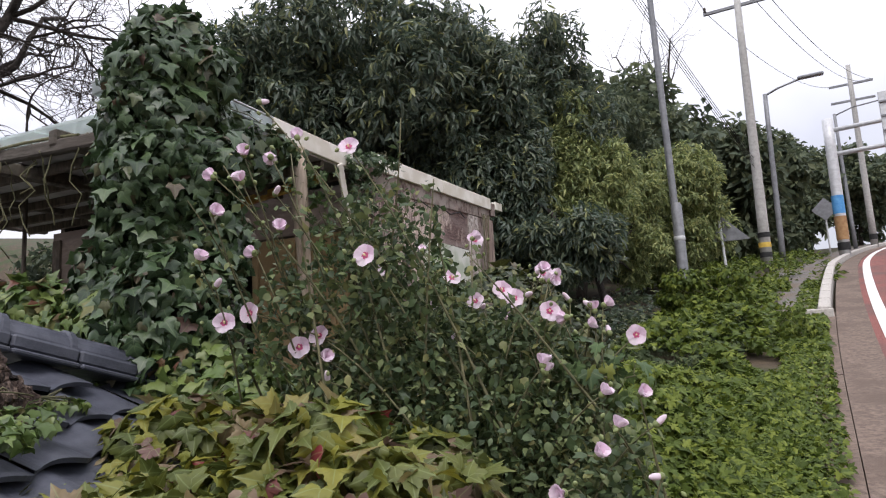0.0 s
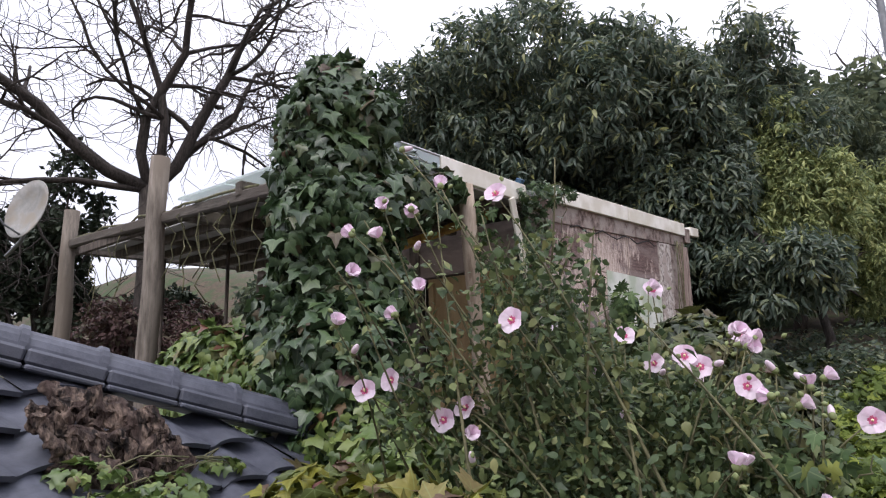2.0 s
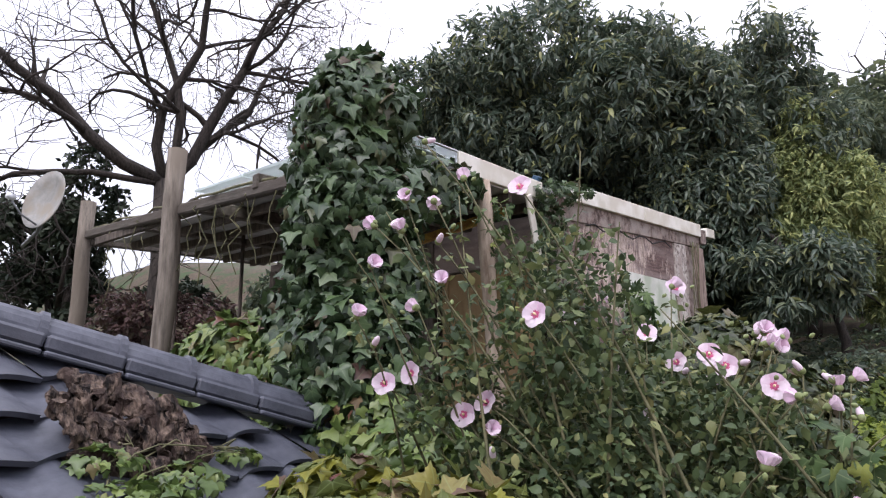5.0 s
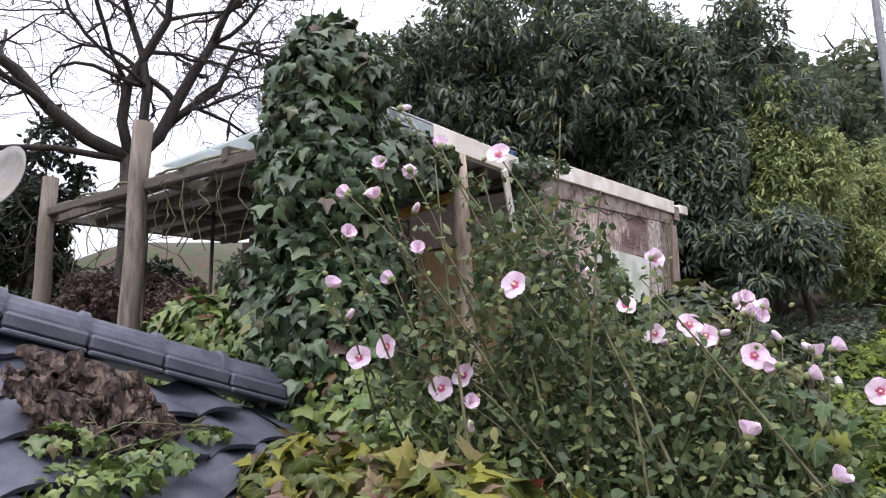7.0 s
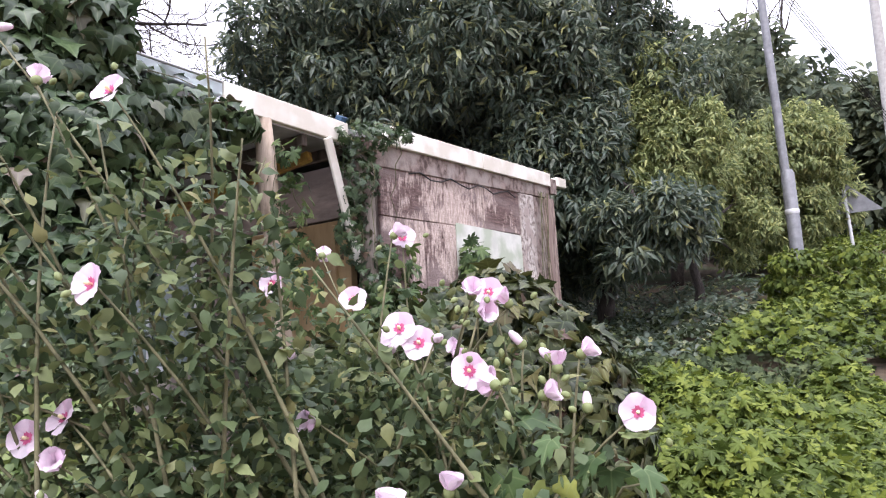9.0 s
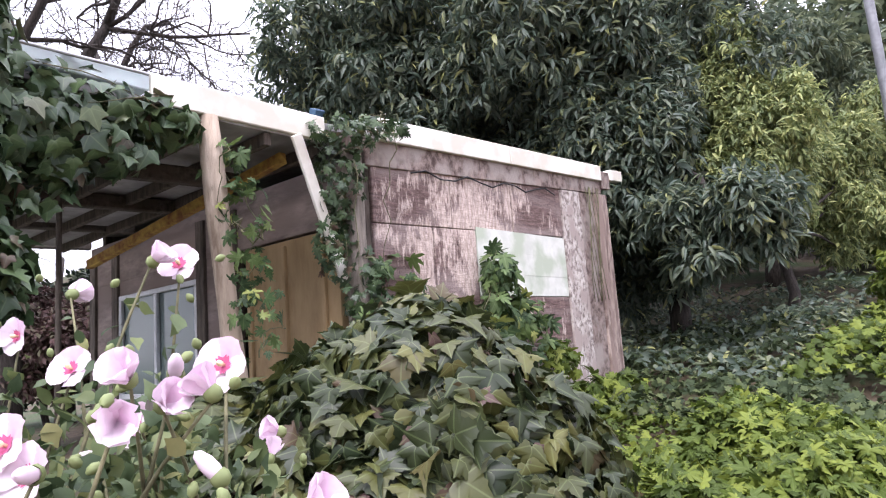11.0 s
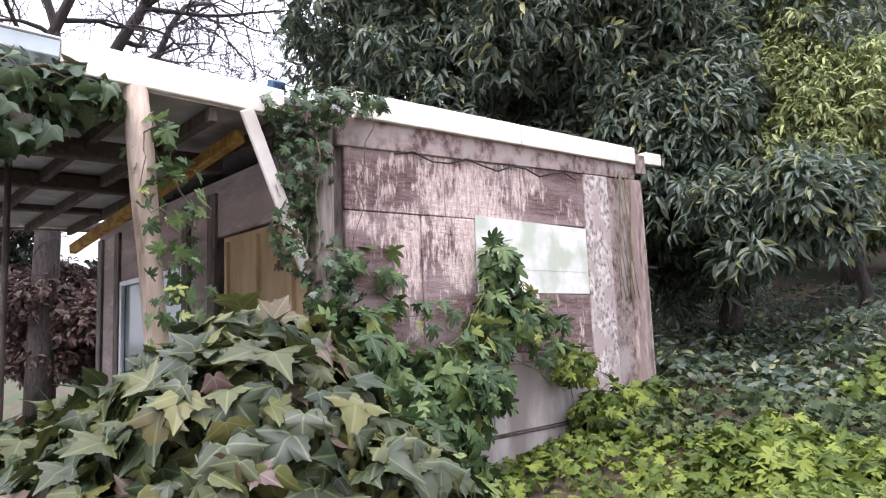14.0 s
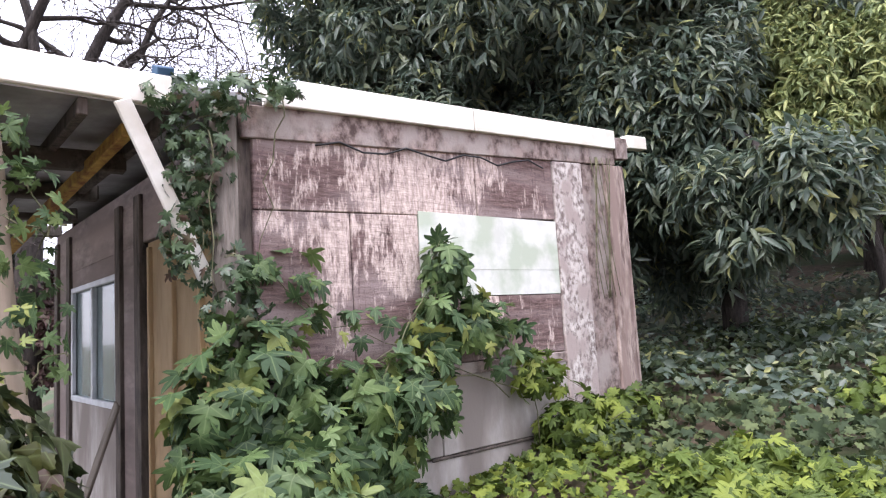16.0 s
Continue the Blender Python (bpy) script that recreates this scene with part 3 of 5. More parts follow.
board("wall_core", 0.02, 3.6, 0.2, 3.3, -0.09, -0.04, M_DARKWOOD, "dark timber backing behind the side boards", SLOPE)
for y0, y1, z0, z1, proud in ((0.10, 0.98, 2.735, 3.145, -0.004), (0.985, 1.85, 2.735, 3.145, -0.008), (1.856, 2.73, 2.735, 3.145, -0.003)):
    board("panel", y0, y1, z0, z1 + 0.1, -0.04, proud, M_PLY, "peeling purple-brown plywood", 0.03)
board("panel", 0.10, 0.74, 1.745, 2.73, -0.04, -0.009, M_PLY, "peeling purple-brown plywood", 0.03)
board("panel", 0.746, 1.285, 1.745, 2.73, -0.04, -0.006, M_PLY, "peeling purple-brown plywood", 0.03)
board("panel", 1.29, 2.73, 1.745, 2.205, -0.04, -0.006, M_PLY, "peeling purple-brown plywood")
for z0, z1, proud in ((2.21, 2.40, -0.004), (2.40, 2.60, -0.002), (2.60, 2.80, -0.003)):
    board("white_panel", 1.29, 2.73, z0, z1, -0.04, proud, M_WHITEPANEL, "stained white board", bevel=0.001)
board("lower_panel", 0.10, 1.40, 1.14, 1.66, -0.045, -0.012, M_GREYPANEL, "pale grey board")
board("lower_panel", 1.405, 2.74, 1.14, 1.66, -0.045, -0.010, M_GREYPANEL, "pale grey board")
board("lower_panel", 0.10, 2.74, 0.45, 1.12, -0.05, -0.016, M_GREYPANEL, "pale grey board")
board("rail", 0.10, 2.74, 1.66, 1.74, -0.03, 0.006, M_TRIM)
board("joint_strip", 1.3, 2.76, 1.115, 1.135, -0.03, -0.004, M_DARKWOOD)
board("head_board", 0.03, 3.62, 3.145, 3.34, -0.03, 0.014, M_TRIM, "brown weathered board", SLOPE)
board("upright_strip", 2.735, 3.115, 1.0, 3.14, -0.03, 0.012, M_STRIP, "pale weathered upright board", SLOPE)
board("side_panel", 3.12, 3.44, 0.8, 3.14, -0.04, -0.004, M_TRIM, "brown weathered board", SLOPE)
board("corner_post", 3.445, 3.73, 0.5, 3.14, -0.16, 0.02, M_SPLIT, "split timber corner post", SLOPE)
part("corner_post", tube_mesh("corner_post", [([(-0.03, -0.06, z) for z in (0.3, 1.2, 2.0, 3.3)], [0.085, 0.08, 0.078, 0.075])], M_GREYWOOD, 10), shed, "grey round corner post")
for y0, y1 in ((0.17, 1.83), (1.836, 3.60)):
    board("fascia", y0, y1, 3.343, 3.515, -0.01, 0.05, M_FASCIA, "cream painted fascia board", 0.047)
board("fascia_end", 3.80, 4.10, 3.31, 3.435, -0.03, 0.06, M_FASCIA, "cream fascia end piece", SLOPE)
board("gutter_pipe", 3.61, 3.79, 3.2, 3.40, -0.02, 0.045, M_TRIM, "", SLOPE)
part("roof", box("roof", (-4.7, -0.35, 3.36), (-0.012, 3.9, 3.42), M_CEIL, 0.01, SLOPE), shed, "flat grey shed roof")
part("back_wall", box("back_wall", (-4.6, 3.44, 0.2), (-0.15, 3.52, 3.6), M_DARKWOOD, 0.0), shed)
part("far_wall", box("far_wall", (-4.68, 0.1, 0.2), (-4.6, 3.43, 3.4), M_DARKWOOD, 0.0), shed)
part("shed_floor", box("shed_floor", (-4.6, -3.0, 0.35), (-0.15, 3.44, 0.45), M_CEIL, 0.0), shed, "grey porch floor slab")
# vine-tangled scraps along the joints
for a, b, z0, z1 in ((0.5, 2.6, 3.13, 3.03),):
    part("cable", tube_mesh("cable", [([(0.02, a + (b - a) * i / 12, z0 + 0.035 * math.sin(i * 1.9) + SLOPE * (a + (b - a) * i / 12) * 0.8) for i in range(13)], [0.007] * 13)], M_BLACK, 5), shed, "black sagging cable")
wl = []
for k in range(9):
    y = 3.22 + 0.03 * k
    wl.append(([(0.035, y + 0.05 * math.sin(i * 1.1 + k), 3.2 - 0.25 * i + SLOPE * y) for i in range(6)], [0.004] * 6))
part("dry_vine", tube_mesh("dry_vine", wl, M_TWIG, 4), shed, "dry brown vine stems")
# front of the shed, under the porch
def front(name, x0, x1, z0, z1, mat, label="", d=0.0, t=0.06, bevel=0.005):
    return part(name, box(name, (x0, -t - d, z0), (x1, -d + 0.02, z1), mat, bevel), shed, label)


front("door", -1.42, -0.22, 0.45, 2.72, M_DOOR, "tan wooden door with upright battens")
for i in range(3):
    front("door_batten", -1.36 + 0.48 * i, -1.32 + 0.48 * i, 0.5, 2.68, M_DOOR, "", 0.03)
front("lintel", -4.6, -0.1, 2.74, 3.2, M_FADED, "grey board over the openings")
for x in (-1.6, -2.12, -3.92, -4.5):
    front("upright", x - 0.07, x + 0.07, 0.45, 3.1, M_DARKWOOD, "dark brown upright", 0.03)
front("wall_board", -2.05, -1.68, 0.45, 2.74, M_FADED)
front("wall_board", -3.85, -2.2, 2.58, 2.74, M_FADED)
front("wall_board", -3.85, -2.2, 0.45, 1.5, M_GREYPANEL)
front("wall_board", -4.43, -4.0, 0.45, 2.74, M_FADED)
win = part("window", box("window", (-3.83, -0.03, 1.53), (-2.22, -0.015, 2.55), M_GLASS, 0.0), shed, "dusty window pane")
for lo, hi in (((-3.85, 1.5), (-2.2, 1.55)), ((-3.85, 2.53), (-2.2, 2.58)), ((-3.85, 1.55), (-3.79, 2.53)), ((-2.26, 1.55), (-2.2, 2.53)), ((-3.05, 1.55), (-3.0, 2.53))):
    part("window_frame", box("window_frame", (lo[0], -0.075, lo[1]), (hi[0], -0.035, hi[1]), M_LIGHTSTEEL), win)
part("leaning_board", box("leaning_board", (-0.05, -0.012, 0), (0.05, 0.012, 1.25), M_GREYWOOD), shed, "loose grey board leaning on the front", pose(-2.3, -0.42, 0.45, -12, 22, 0))
# porch
porch = thing("porch_canopy", "sagging timber porch canopy with cream side fascia", "porch", SH)


def pbox(name, lo, hi, mat, label="", m=None, bevel=0.006, shear=0.0):
    return part(name, box(name, lo, hi, mat, bevel, shear), porch, label, m)


pbox("soffit", (-4.7, -2.15, 3.24), (0.0, -0.36, 3.28), M_CEIL, "grey stained ceiling boards", bevel=0)
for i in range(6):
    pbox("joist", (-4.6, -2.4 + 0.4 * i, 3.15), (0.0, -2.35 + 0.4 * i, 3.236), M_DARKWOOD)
pbox("side_fascia", (0.03, -1.55, 3.235), (0.075, -0.37, 3.40), M_FASCIA, "bent cream metal fascia")
pbox("roof_sheet", (-0.5, -2.75, 3.30), (0.06, -1.555, 3.385), M_POLY, "translucent pale green corrugated sheet")
pbox("roof_edge", (-0.5, -2.75, 3.386), (0.07, -1.555, 3.40), M_LIGHTSTEEL)
pbox("brace", (-0.012, -0.04, -1.04), (0.012, 0.045, 0.0), M_FASCIA, "loose cream brace hanging off", pose(0.08, -0.62, 3.23, 27, 9, 0))
pbox("rusty_beam", (-2.6, -0.03, -0.05), (0, 0.03, 0.03), M_RUST, "rusty yellow steel angle", pose(-0.2, -0.52, 3.17, 0, -9, 6))
pbox("blue_box", (-0.03, -0.05, 0), (0.03, 0.05, 0.06), M_NAVY, "small blue box on the roof edge", pose(0.02, -0.40, 3.405, 12, 24, 20))
LOGX, LOGY = 0.02, -1.2
part("log_post", tube_mesh("log_post", [([(LOGX + 0.012 * math.sin(z * 2.3), LOGY + 0.1 * (3.2 - z), z) for z in np.linspace(0.2, 3.24, 12)], [0.062 + 0.006 * math.sin(z * 5) for z in np.linspace(0.2, 3.24, 12)])], M_LOG, 12), porch, "peeled pale log post")
for x in (-1.4, -3.0, -4.4):
    part("pipe_post", tube_mesh("pipe_post", [([(x, -1.5, 0.4), (x, -1.5, 1.8), (x, -1.5, 3.2)], [0.02] * 3)], M_DARKWOOD, 8), porch, "thin grey pipe post")
# pergola in front of the porch
pergola = thing("pergola", "weathered grey timber pergola with round posts", "pergola", pose(0, 0, 0))


def ppart(name, a, b, r, mat, sides=10, label=""):
    a, b = Vector(a), Vector(b)
    pts = [a.lerp(b, i / 6) + Vector((0.01 * math.sin(i * 2), 0.01 * math.cos(i * 3), 0)) for i in range(7)]
    return part(name, tube_mesh(name, [(pts, [r * (1 + 0.06 * math.sin(i * 2.1)) for i in range(7)])], mat, sides), pergola, label)


ppart("post", (-6.12, 2.55, 0.2), (-6.1, 2.57, 3.75), 0.09, M_GREYWOOD)
ppart("post", (-8.85, 2.55, 0.0), (-8.8, 2.55, 3.78), 0.09, M_GREYWOOD)
part("beam", box("beam", (-0.1, -0.04, -0.05), (5.6, 0.04, 0.05), M_BEAM, 0.015), pergola, "", pose(-8.95, 2.56, 3.38, 0, 4.2, 1.2))
part("beam", box("beam", (-0.1, -0.04, -0.06), (4.6, 0.04, 0.06), M_BEAM, 0.015), pergola, "", pose(-8.7, 3.6, 3.33, 0, 1.5, 0))
for x, z in ((-8.7, 3.3), (-7.2, 3.24), (-5.8, 3.17), (-4.6, 3.12)):
    part("cross_beam", box("cross_beam", (-0.045, 0, -0.06), (0.045, 2.3, 0.06), M_BEAM, 0.012), pergola, "", pose(x, 2.6, z))
for i in range(2, 4):
    x = -7.6 + 0.92 * i
    part("roof_sheet", box("roof_sheet", (0, 0, 0), (0.9, 0.75, 0.02), M_POLY, 0.0), pergola, "pale green translucent sheet", pose(x, 2.62, 3.40 - 0.06 * i, 3, 4, 0))

# ---- tiled roof below the road ----
HIP0 = Vector((-3.33, 2.62, 1.33))
HIP1 = Vector((-3.42, -0.6, 2.23))
tiled = thing("tiled_roof", "dark grey tiled house roof with a hip ridge", "roof")
tanp = 0.66
slope_len = math.hypot(1, tanp)
LEVEL = Vector((0.418, -0.908, 0))
FALL = Vector((0.908, 0.418, -tanp)) / slope_len


def tile_mesh():
    V, F = [], []
    n = 12
    for j, (yy, zz) in enumerate(((0.0, 0.0), (0.30, 0.052))):
        for i in range(n + 1):
            u = i / n
            wave = 0.012 * math.sin(2 * math.pi * u)
            V.append((u * 0.31, yy + (0.02 * math.sin(2 * math.pi * u + 1) if j else 0), zz + wave))
    for j in range(2):
        for i in range(n + 1):
            v = V[j * (n + 1) + i]
            V.append((v[0], v[1], v[2] - 0.022))
    w = n + 1
    for i in range(n):
        F.append((i, i + 1, w + i + 1, w + i))
        F.append((w + i, w + i + 1, 3 * w + i + 1, 3 * w + i))
    return mesh_of("tile", V, F, M_TILE, False)


TILE = tile_mesh()
tile_rot = Matrix((LEVEL, FALL, LEVEL.cross(FALL))).transposed().to_4x4()
for r_ in range(12):
    for c_ in range(21):
        p = HIP0 + FALL * (r_ * 0.235 - 0.9) + LEVEL * (c_ * 0.305 - 2.4 + (0.15 if r_ % 2 else 0)) - Vector((0, 0, 0.03))
        hip_x = HIP0.x + (p.y - HIP0.y) * (HIP1.x - HIP0.x) / (HIP1.y - HIP0.y)
        if p.x + 0.13 < hip_x or p.y > 2.6 or p.x > -1.95:
            continue
        part("tile", TILE, tiled, m=Matrix.Translation(p + Vector((0, 0, 0.008 * random.random()))) @ tile_rot @ pose(0, 0, 0, random.uniform(-1.2, 1.2), random.uniform(-1.5, 1.5), random.uniform(-1.5, 1.5)))
down_a, down_b = HIP0 + FALL * 1.9 - Vector((0, 0, 0.09)), HIP1 + FALL * 2.6 - Vector((0, 0, 0.09))
part("roof_deck", mesh_of("roof_deck", [HIP0 - Vector((0, 0, 0.09)), HIP1 - Vector((0, 0, 0.09)), down_b, down_a], [(0, 1, 2, 3)], M_DARKWOOD), tiled)
part("far_slope", mesh_of("far_slope", [HIP0 - Vector((0, 0, 0.06)), HIP1 - Vector((0, 0, 0.06)), (-6.6, -0.6, 0.6), (-6.6, 2.3, 0.2)], [(0, 1, 2, 3)], M_TILE), tiled)
n = 10
V, F = [], []
for j, yy in enumerate((0.0, 0.03, 0.035, 0.33)):
    rr = (0.118, 0.118, 0.104, 0.1)[j]
    for i in range(n + 1):
        a = math.pi * i / n
        V.append((rr * math.cos(a) * 1.05, yy, rr * math.sin(a) * 1.0))
for j in range(3):
    for i in range(n):
        F.append((j * (n + 1) + i, j * (n + 1) + i + 1, (j + 1) * (n + 1) + i + 1, (j + 1) * (n + 1) + i))
F.append(tuple(range(n + 1)))
CAP = mesh_of("ridge_cap", V, F, M_TILE, False)
CAPBASE = box("ridge_base", (-0.165, 0, -0.05), (0.165, 0.325, 0.015), M_TILE, 0.012)
CAPRIM = box("ridge_rim", (-0.19, 0, -0.075), (0.19, 0.32, -0.052), M_TILE, 0.008)
hipdir = (HIP1 - HIP0).normalized()
side = hipdir.cross(Vector((0, 0, 1))).normalized()
capm = Matrix((side, hipdir, side.cross(hipdir))).transposed().to_4x4()
for i in range(-1, 11):
    mm = Matrix.Translation(HIP0 + hipdir * (i * 0.33) + Vector((0, 0, 0.06))) @ capm
    cap = part("ridge_cap", CAP, tiled, m=mm)
    part("ridge_base", CAPBASE, cap)
    part("ridge_rim", CAPRIM, cap)


def gnarled(name, arms, mat, seed):
    """Twisted, hollowed rotten wood: thick tapering arms with rough relief."""
    V, F = [], []
    for pts, rad in arms:
        p = [Vector(q) for q in pts]
        fine, rr = [], []
        for i in range(len(p) - 1):
            for k in range(12):
                fine.append(p[i].lerp(p[i + 1], k / 12))
                rr.append(rad[i] + (rad[i + 1] - rad[i]) * k / 12)
        fine.append(p[-1])
        rr.append(rad[-1])
        rr = [0.85 * q for q in rr]
        v, f = tubes([(fine, rr)], 28)
        o = len(V)
        V += [Vector(q) for q in v]
        F += [tuple(o + i for i in q) for q in f]
    out = []
    for v in V:
        d = noise.noise_vector(v * 9 + Vector((seed, 0, 0))) * 0.03 + noise.noise_vector(v * 24 + Vector((0, seed, 0))) * 0.026 + noise.noise_vector(v * 65) * 0.012
        out.append(v + d)
    return mesh_of(name, out, F, mat, False)


def stump_at(x, y, h):
    x, y = x + 0.24, y - 0.03
    return (x, y, HIP0.z - 0.6 * (x - HIP0.x) - 0.276 * (y - HIP0.y) + h)


stump_arms = [
    ([stump_at(-3.36, 1.10, 0.05), stump_at(-3.27, 1.18, 0.10), stump_at(-3.18, 1.32, 0.11), stump_at(-3.10, 1.47, 0.06)], [0.012, 0.035, 0.06, 0.04]),
    ([stump_at(-3.02, 0.98, 0.16), stump_at(-3.02, 1.06, 0.10), stump_at(-3.04, 1.18, 0.05), stump_at(-3.10, 1.36, 0.04)], [0.02, 0.055, 0.075, 0.06]),
    ([stump_at(-3.2, 1.2, 0.1), stump_at(-3.12, 1.30, 0.14), stump_at(-3.02, 1.42, 0.09), stump_at(-2.98, 1.52, 0.03)], [0.03, 0.05, 0.055, 0.03]),
    ([stump_at(-3.16, 1.42, 0.1), stump_at(-3.11, 1.52, 0.12), stump_at(-3.02, 1.58, 0.05)], [0.025, 0.035, 0.03]),
    ([stump_at(-2.98, 1.06, 0.02), stump_at(-2.93, 1.2, 0.03), stump_at(-2.9, 1.34, 0.02), stump_at(-2.93, 1.48, 0.02)], [0.05, 0.065, 0.06, 0.03])]
for hx, hy, hr in ((-3.0, 1.36, 0.085), (-2.98, 1.06, 0.06), (-3.12, 1.2, 0.05)):
    loop_ = [stump_at(hx + 0.6 * hr * math.cos(a), hy + hr * math.sin(a), 0.13 + 0.06 * math.sin(a * 2 + hx) - 0.5 * hr * math.cos(a)) for a in np.linspace(0, 2 * math.pi, 9)]
    stump_arms.append((loop_, [0.018 + 0.012 * math.sin(3 * k + hy) ** 2 for k in range(9)]))
thing("driftwood_stump", "twisted rotten brown stump lying on the roof tiles", "stump", me=gnarled("driftwood_stump", stump_arms, M_STUMP, 3))
vine("roof_vine", "small yellow-green vine growing over the roof tiles", [(*stump_at(-2.9, 1.15, 0.03), 0.1, 0.14, 0.06), (*stump_at(-2.85, 1.42, 0.05), 0.1, 0.16, 0.08), (*stump_at(-2.72, 1.2, 0.04), 0.14, 0.2, 0.08), (*stump_at(-3.12, 1.75, 0.03), 0.07, 0.1, 0.03)], 420, 0.045, IVY, L_IVYLIGHT, up=0.8)

creeper = thing("dry_creeper", "dry brown creeper strands hanging from the pergola", "vine")
cr = np.random.default_rng(12)
for k in range(22):
    x = cr.uniform(-8.2, -4.0)
    z0 = 3.38 - 0.0734 * (x + 8.95)
    ln = cr.uniform(0.25, 0.9)
    pts = [(x + 0.05 * math.sin(2.2 * u + k) + cr.normal() * 0.015, 2.58 + 0.012 * (x + 8.95) + cr.normal() * 0.03, z0 + 0.05 - ln * u / 6) for u in range(7)]
    part("strand", tube_mesh("strand", [(pts, [0.006] * 7)], M_TWIG, 4), creeper)
along = [(-8.6 + 0.33 * u, 2.57 + 0.012 * (0.35 + 0.33 * u) + 0.03 * math.sin(u * 1.7), 3.38 - 0.0734 * (0.35 + 0.33 * u) + 0.065 + 0.02 * math.sin(u * 2.3)) for u in range(14)]
part("strand", tube_mesh("strand", [(along, [0.012] * 14)], M_TWIG, 5), creeper)

# ---- satellite dish ----
dish = thing("satellite_dish", "pale weathered satellite dish on a bracket arm", "satellite dish", look((-9.72, 2.33, 3.92), (-6.2, -7.0, 5.8)))
part("reflector", lathe("reflector", [(0.0, 0.0), (0.15, 0.012), (0.3, 0.05), (0.40, 0.1), (0.405, 0.09), (0.3, 0.035), (0.0, -0.015)], M_DISH, 28, Matrix.Rotation(math.pi, 4, "X")), dish)
part("feed_arm", tube_mesh("feed_arm", [([(0, -0.36, -0.05), (0, -0.3, -0.3), (0, -0.16, -0.48)], [0.014] * 3)], M_STEEL, 6), dish)
part("feed_horn", lathe("feed_horn", [(0.0, 0), (0.035, 0), (0.045, 0.09), (0, 0.1)], M_LIGHTSTEEL, 10, Matrix.Translation((0, -0.14, -0.53))), dish)
part("bracket", tube_mesh("bracket", [([(0, 0, 0.02), (0.25, -0.35, 0.1), (0.75, -0.45, 0.25)], [0.025] * 3)], M_STEEL, 6), dish)

# ---- poles along the road ----
def pole(name, label, base, top, r0, r1, mat, cat="utility pole"):
    base, top = Vector(base), Vector(top)
    ob = thing(name, label, cat, Matrix.Translation(base))
    d = top - base
    part("shaft", tube_mesh("shaft", [([d * (i / 5) for i in range(6)], [r0 + (r1 - r0) * i / 5 for i in range(6)])], mat, 14), ob)
    return ob


def at(x, y):
    return (x, y, ground_z(x, y) - 0.05)


p1 = pole("steel_pole", "grey steel pole with a thicker lower sleeve", (-2.5, 14.8, 1.6), (-2.62, 14.8, 11.5), 0.085, 0.06, M_STEEL)
part("sleeve", lathe("sleeve", [(0.115, 0), (0.115, 2.65), (0.085, 2.72)], M_STEEL, 16), p1)
part("collar", lathe("collar", [(0.117, 1.9), (0.125, 1.92), (0.125, 1.97), (0.117, 1.99)], M_LIGHTSTEEL, 16), p1)
p2 = pole("utility_pole", "pale concrete utility pole with crossarm and striped base", (-1.3, 22, 3.1), (-1.22, 22, 11.9), 0.17, 0.1, M_POLE)
for i in range(3):
    part("stripe", lathe("stripe", [(0.175, 0.55 + 0.3 * i), (0.175, 0.70 + 0.3 * i)], M_BLACK if i != 1 else M_YELLOW, 16), p2)
part("crossarm", box("crossarm", (-0.95, -0.04, 8.55), (0.95, 0.04, 8.65), M_STEEL), p2)
for x in (-0.9, 0.5, 0.9):
    part("insulator", lathe("insulator", [(0.02, 8.65), (0.06, 8.68), (0.03, 8.73), (0.06, 8.78), (0.02, 8.84)], M_DARKWOOD, 10, Matrix.Translation((x, 0, 0))), p2)
p3 = pole("street_lamp", "dark grey street lamp with one long arm", (-0.95, 24, 3.4), (-0.85, 24, 9.3), 0.1, 0.07, M_STEEL, "street lamp")
part("arm", tube_mesh("arm", [([(0.1, 0, 5.85), (0.5, -0.05, 6.0), (1.2, -0.1, 6.15)], [0.035] * 3)], M_STEEL, 8), p3)
part("lamp_head", box("lamp_head", (1.1, -0.2, 6.12), (1.85, 0.0, 6.22), M_STEEL, 0.03), p3)
p4 = pole("sign_gantry", "pale steel sign gantry over the road with posters on its post", (0.95, 29, 4.1), (0.98, 29, 9.4), 0.2, 0.19, M_LIGHTSTEEL, "sign gantry")
part("poster", lathe("poster", [(0.21, 1.6), (0.21, 2.3)], M_BLUE, 16), p4, "blue poster wrapped round the post")
part("poster", lathe("poster", [(0.212, 0.6), (0.212, 1.5)], M_RUSTB, 16), p4, "brown worn band round the post")
part("stripe", lathe("stripe", [(0.214, 0.2), (0.214, 0.5)], M_BLACK, 16), p4)
for z in (3.9, 4.85):
    part("gantry_arm", tube_mesh("gantry_arm", [([(0, 0, z), (3, 0, z + 0.1), (7, 0, z + 0.2)], [0.09, 0.08, 0.07])], M_LIGHTSTEEL, 10), p4)
part("sign_back", box("sign_back", (1.75, -0.1, 3.6), (5.5, 0.05, 6.0), M_LIGHTSTEEL, 0.02), p4, "pale back of a large road sign")
for i in range(4):
    part("sign_rib", box("sign_rib", (1.75, -0.16, 3.9 + 0.55 * i), (5.5, -0.105, 3.98 + 0.55 * i), M_STEEL, 0.01), p4)
p5 = pole("utility_pole", "far concrete utility pole with two crossarms", (2.9, 44, 5.7), (2.9, 44, 16.5), 0.19, 0.12, M_POLE)
for z in (9.6, 8.6):
    part("crossarm", box("crossarm", (-1.1, -0.05, z), (1.1, 0.05, z + 0.12), M_STEEL), p5)
part("stripe", lathe("stripe", [(0.2, 0.5), (0.2, 0.8)], M_BLACK, 16), p5)
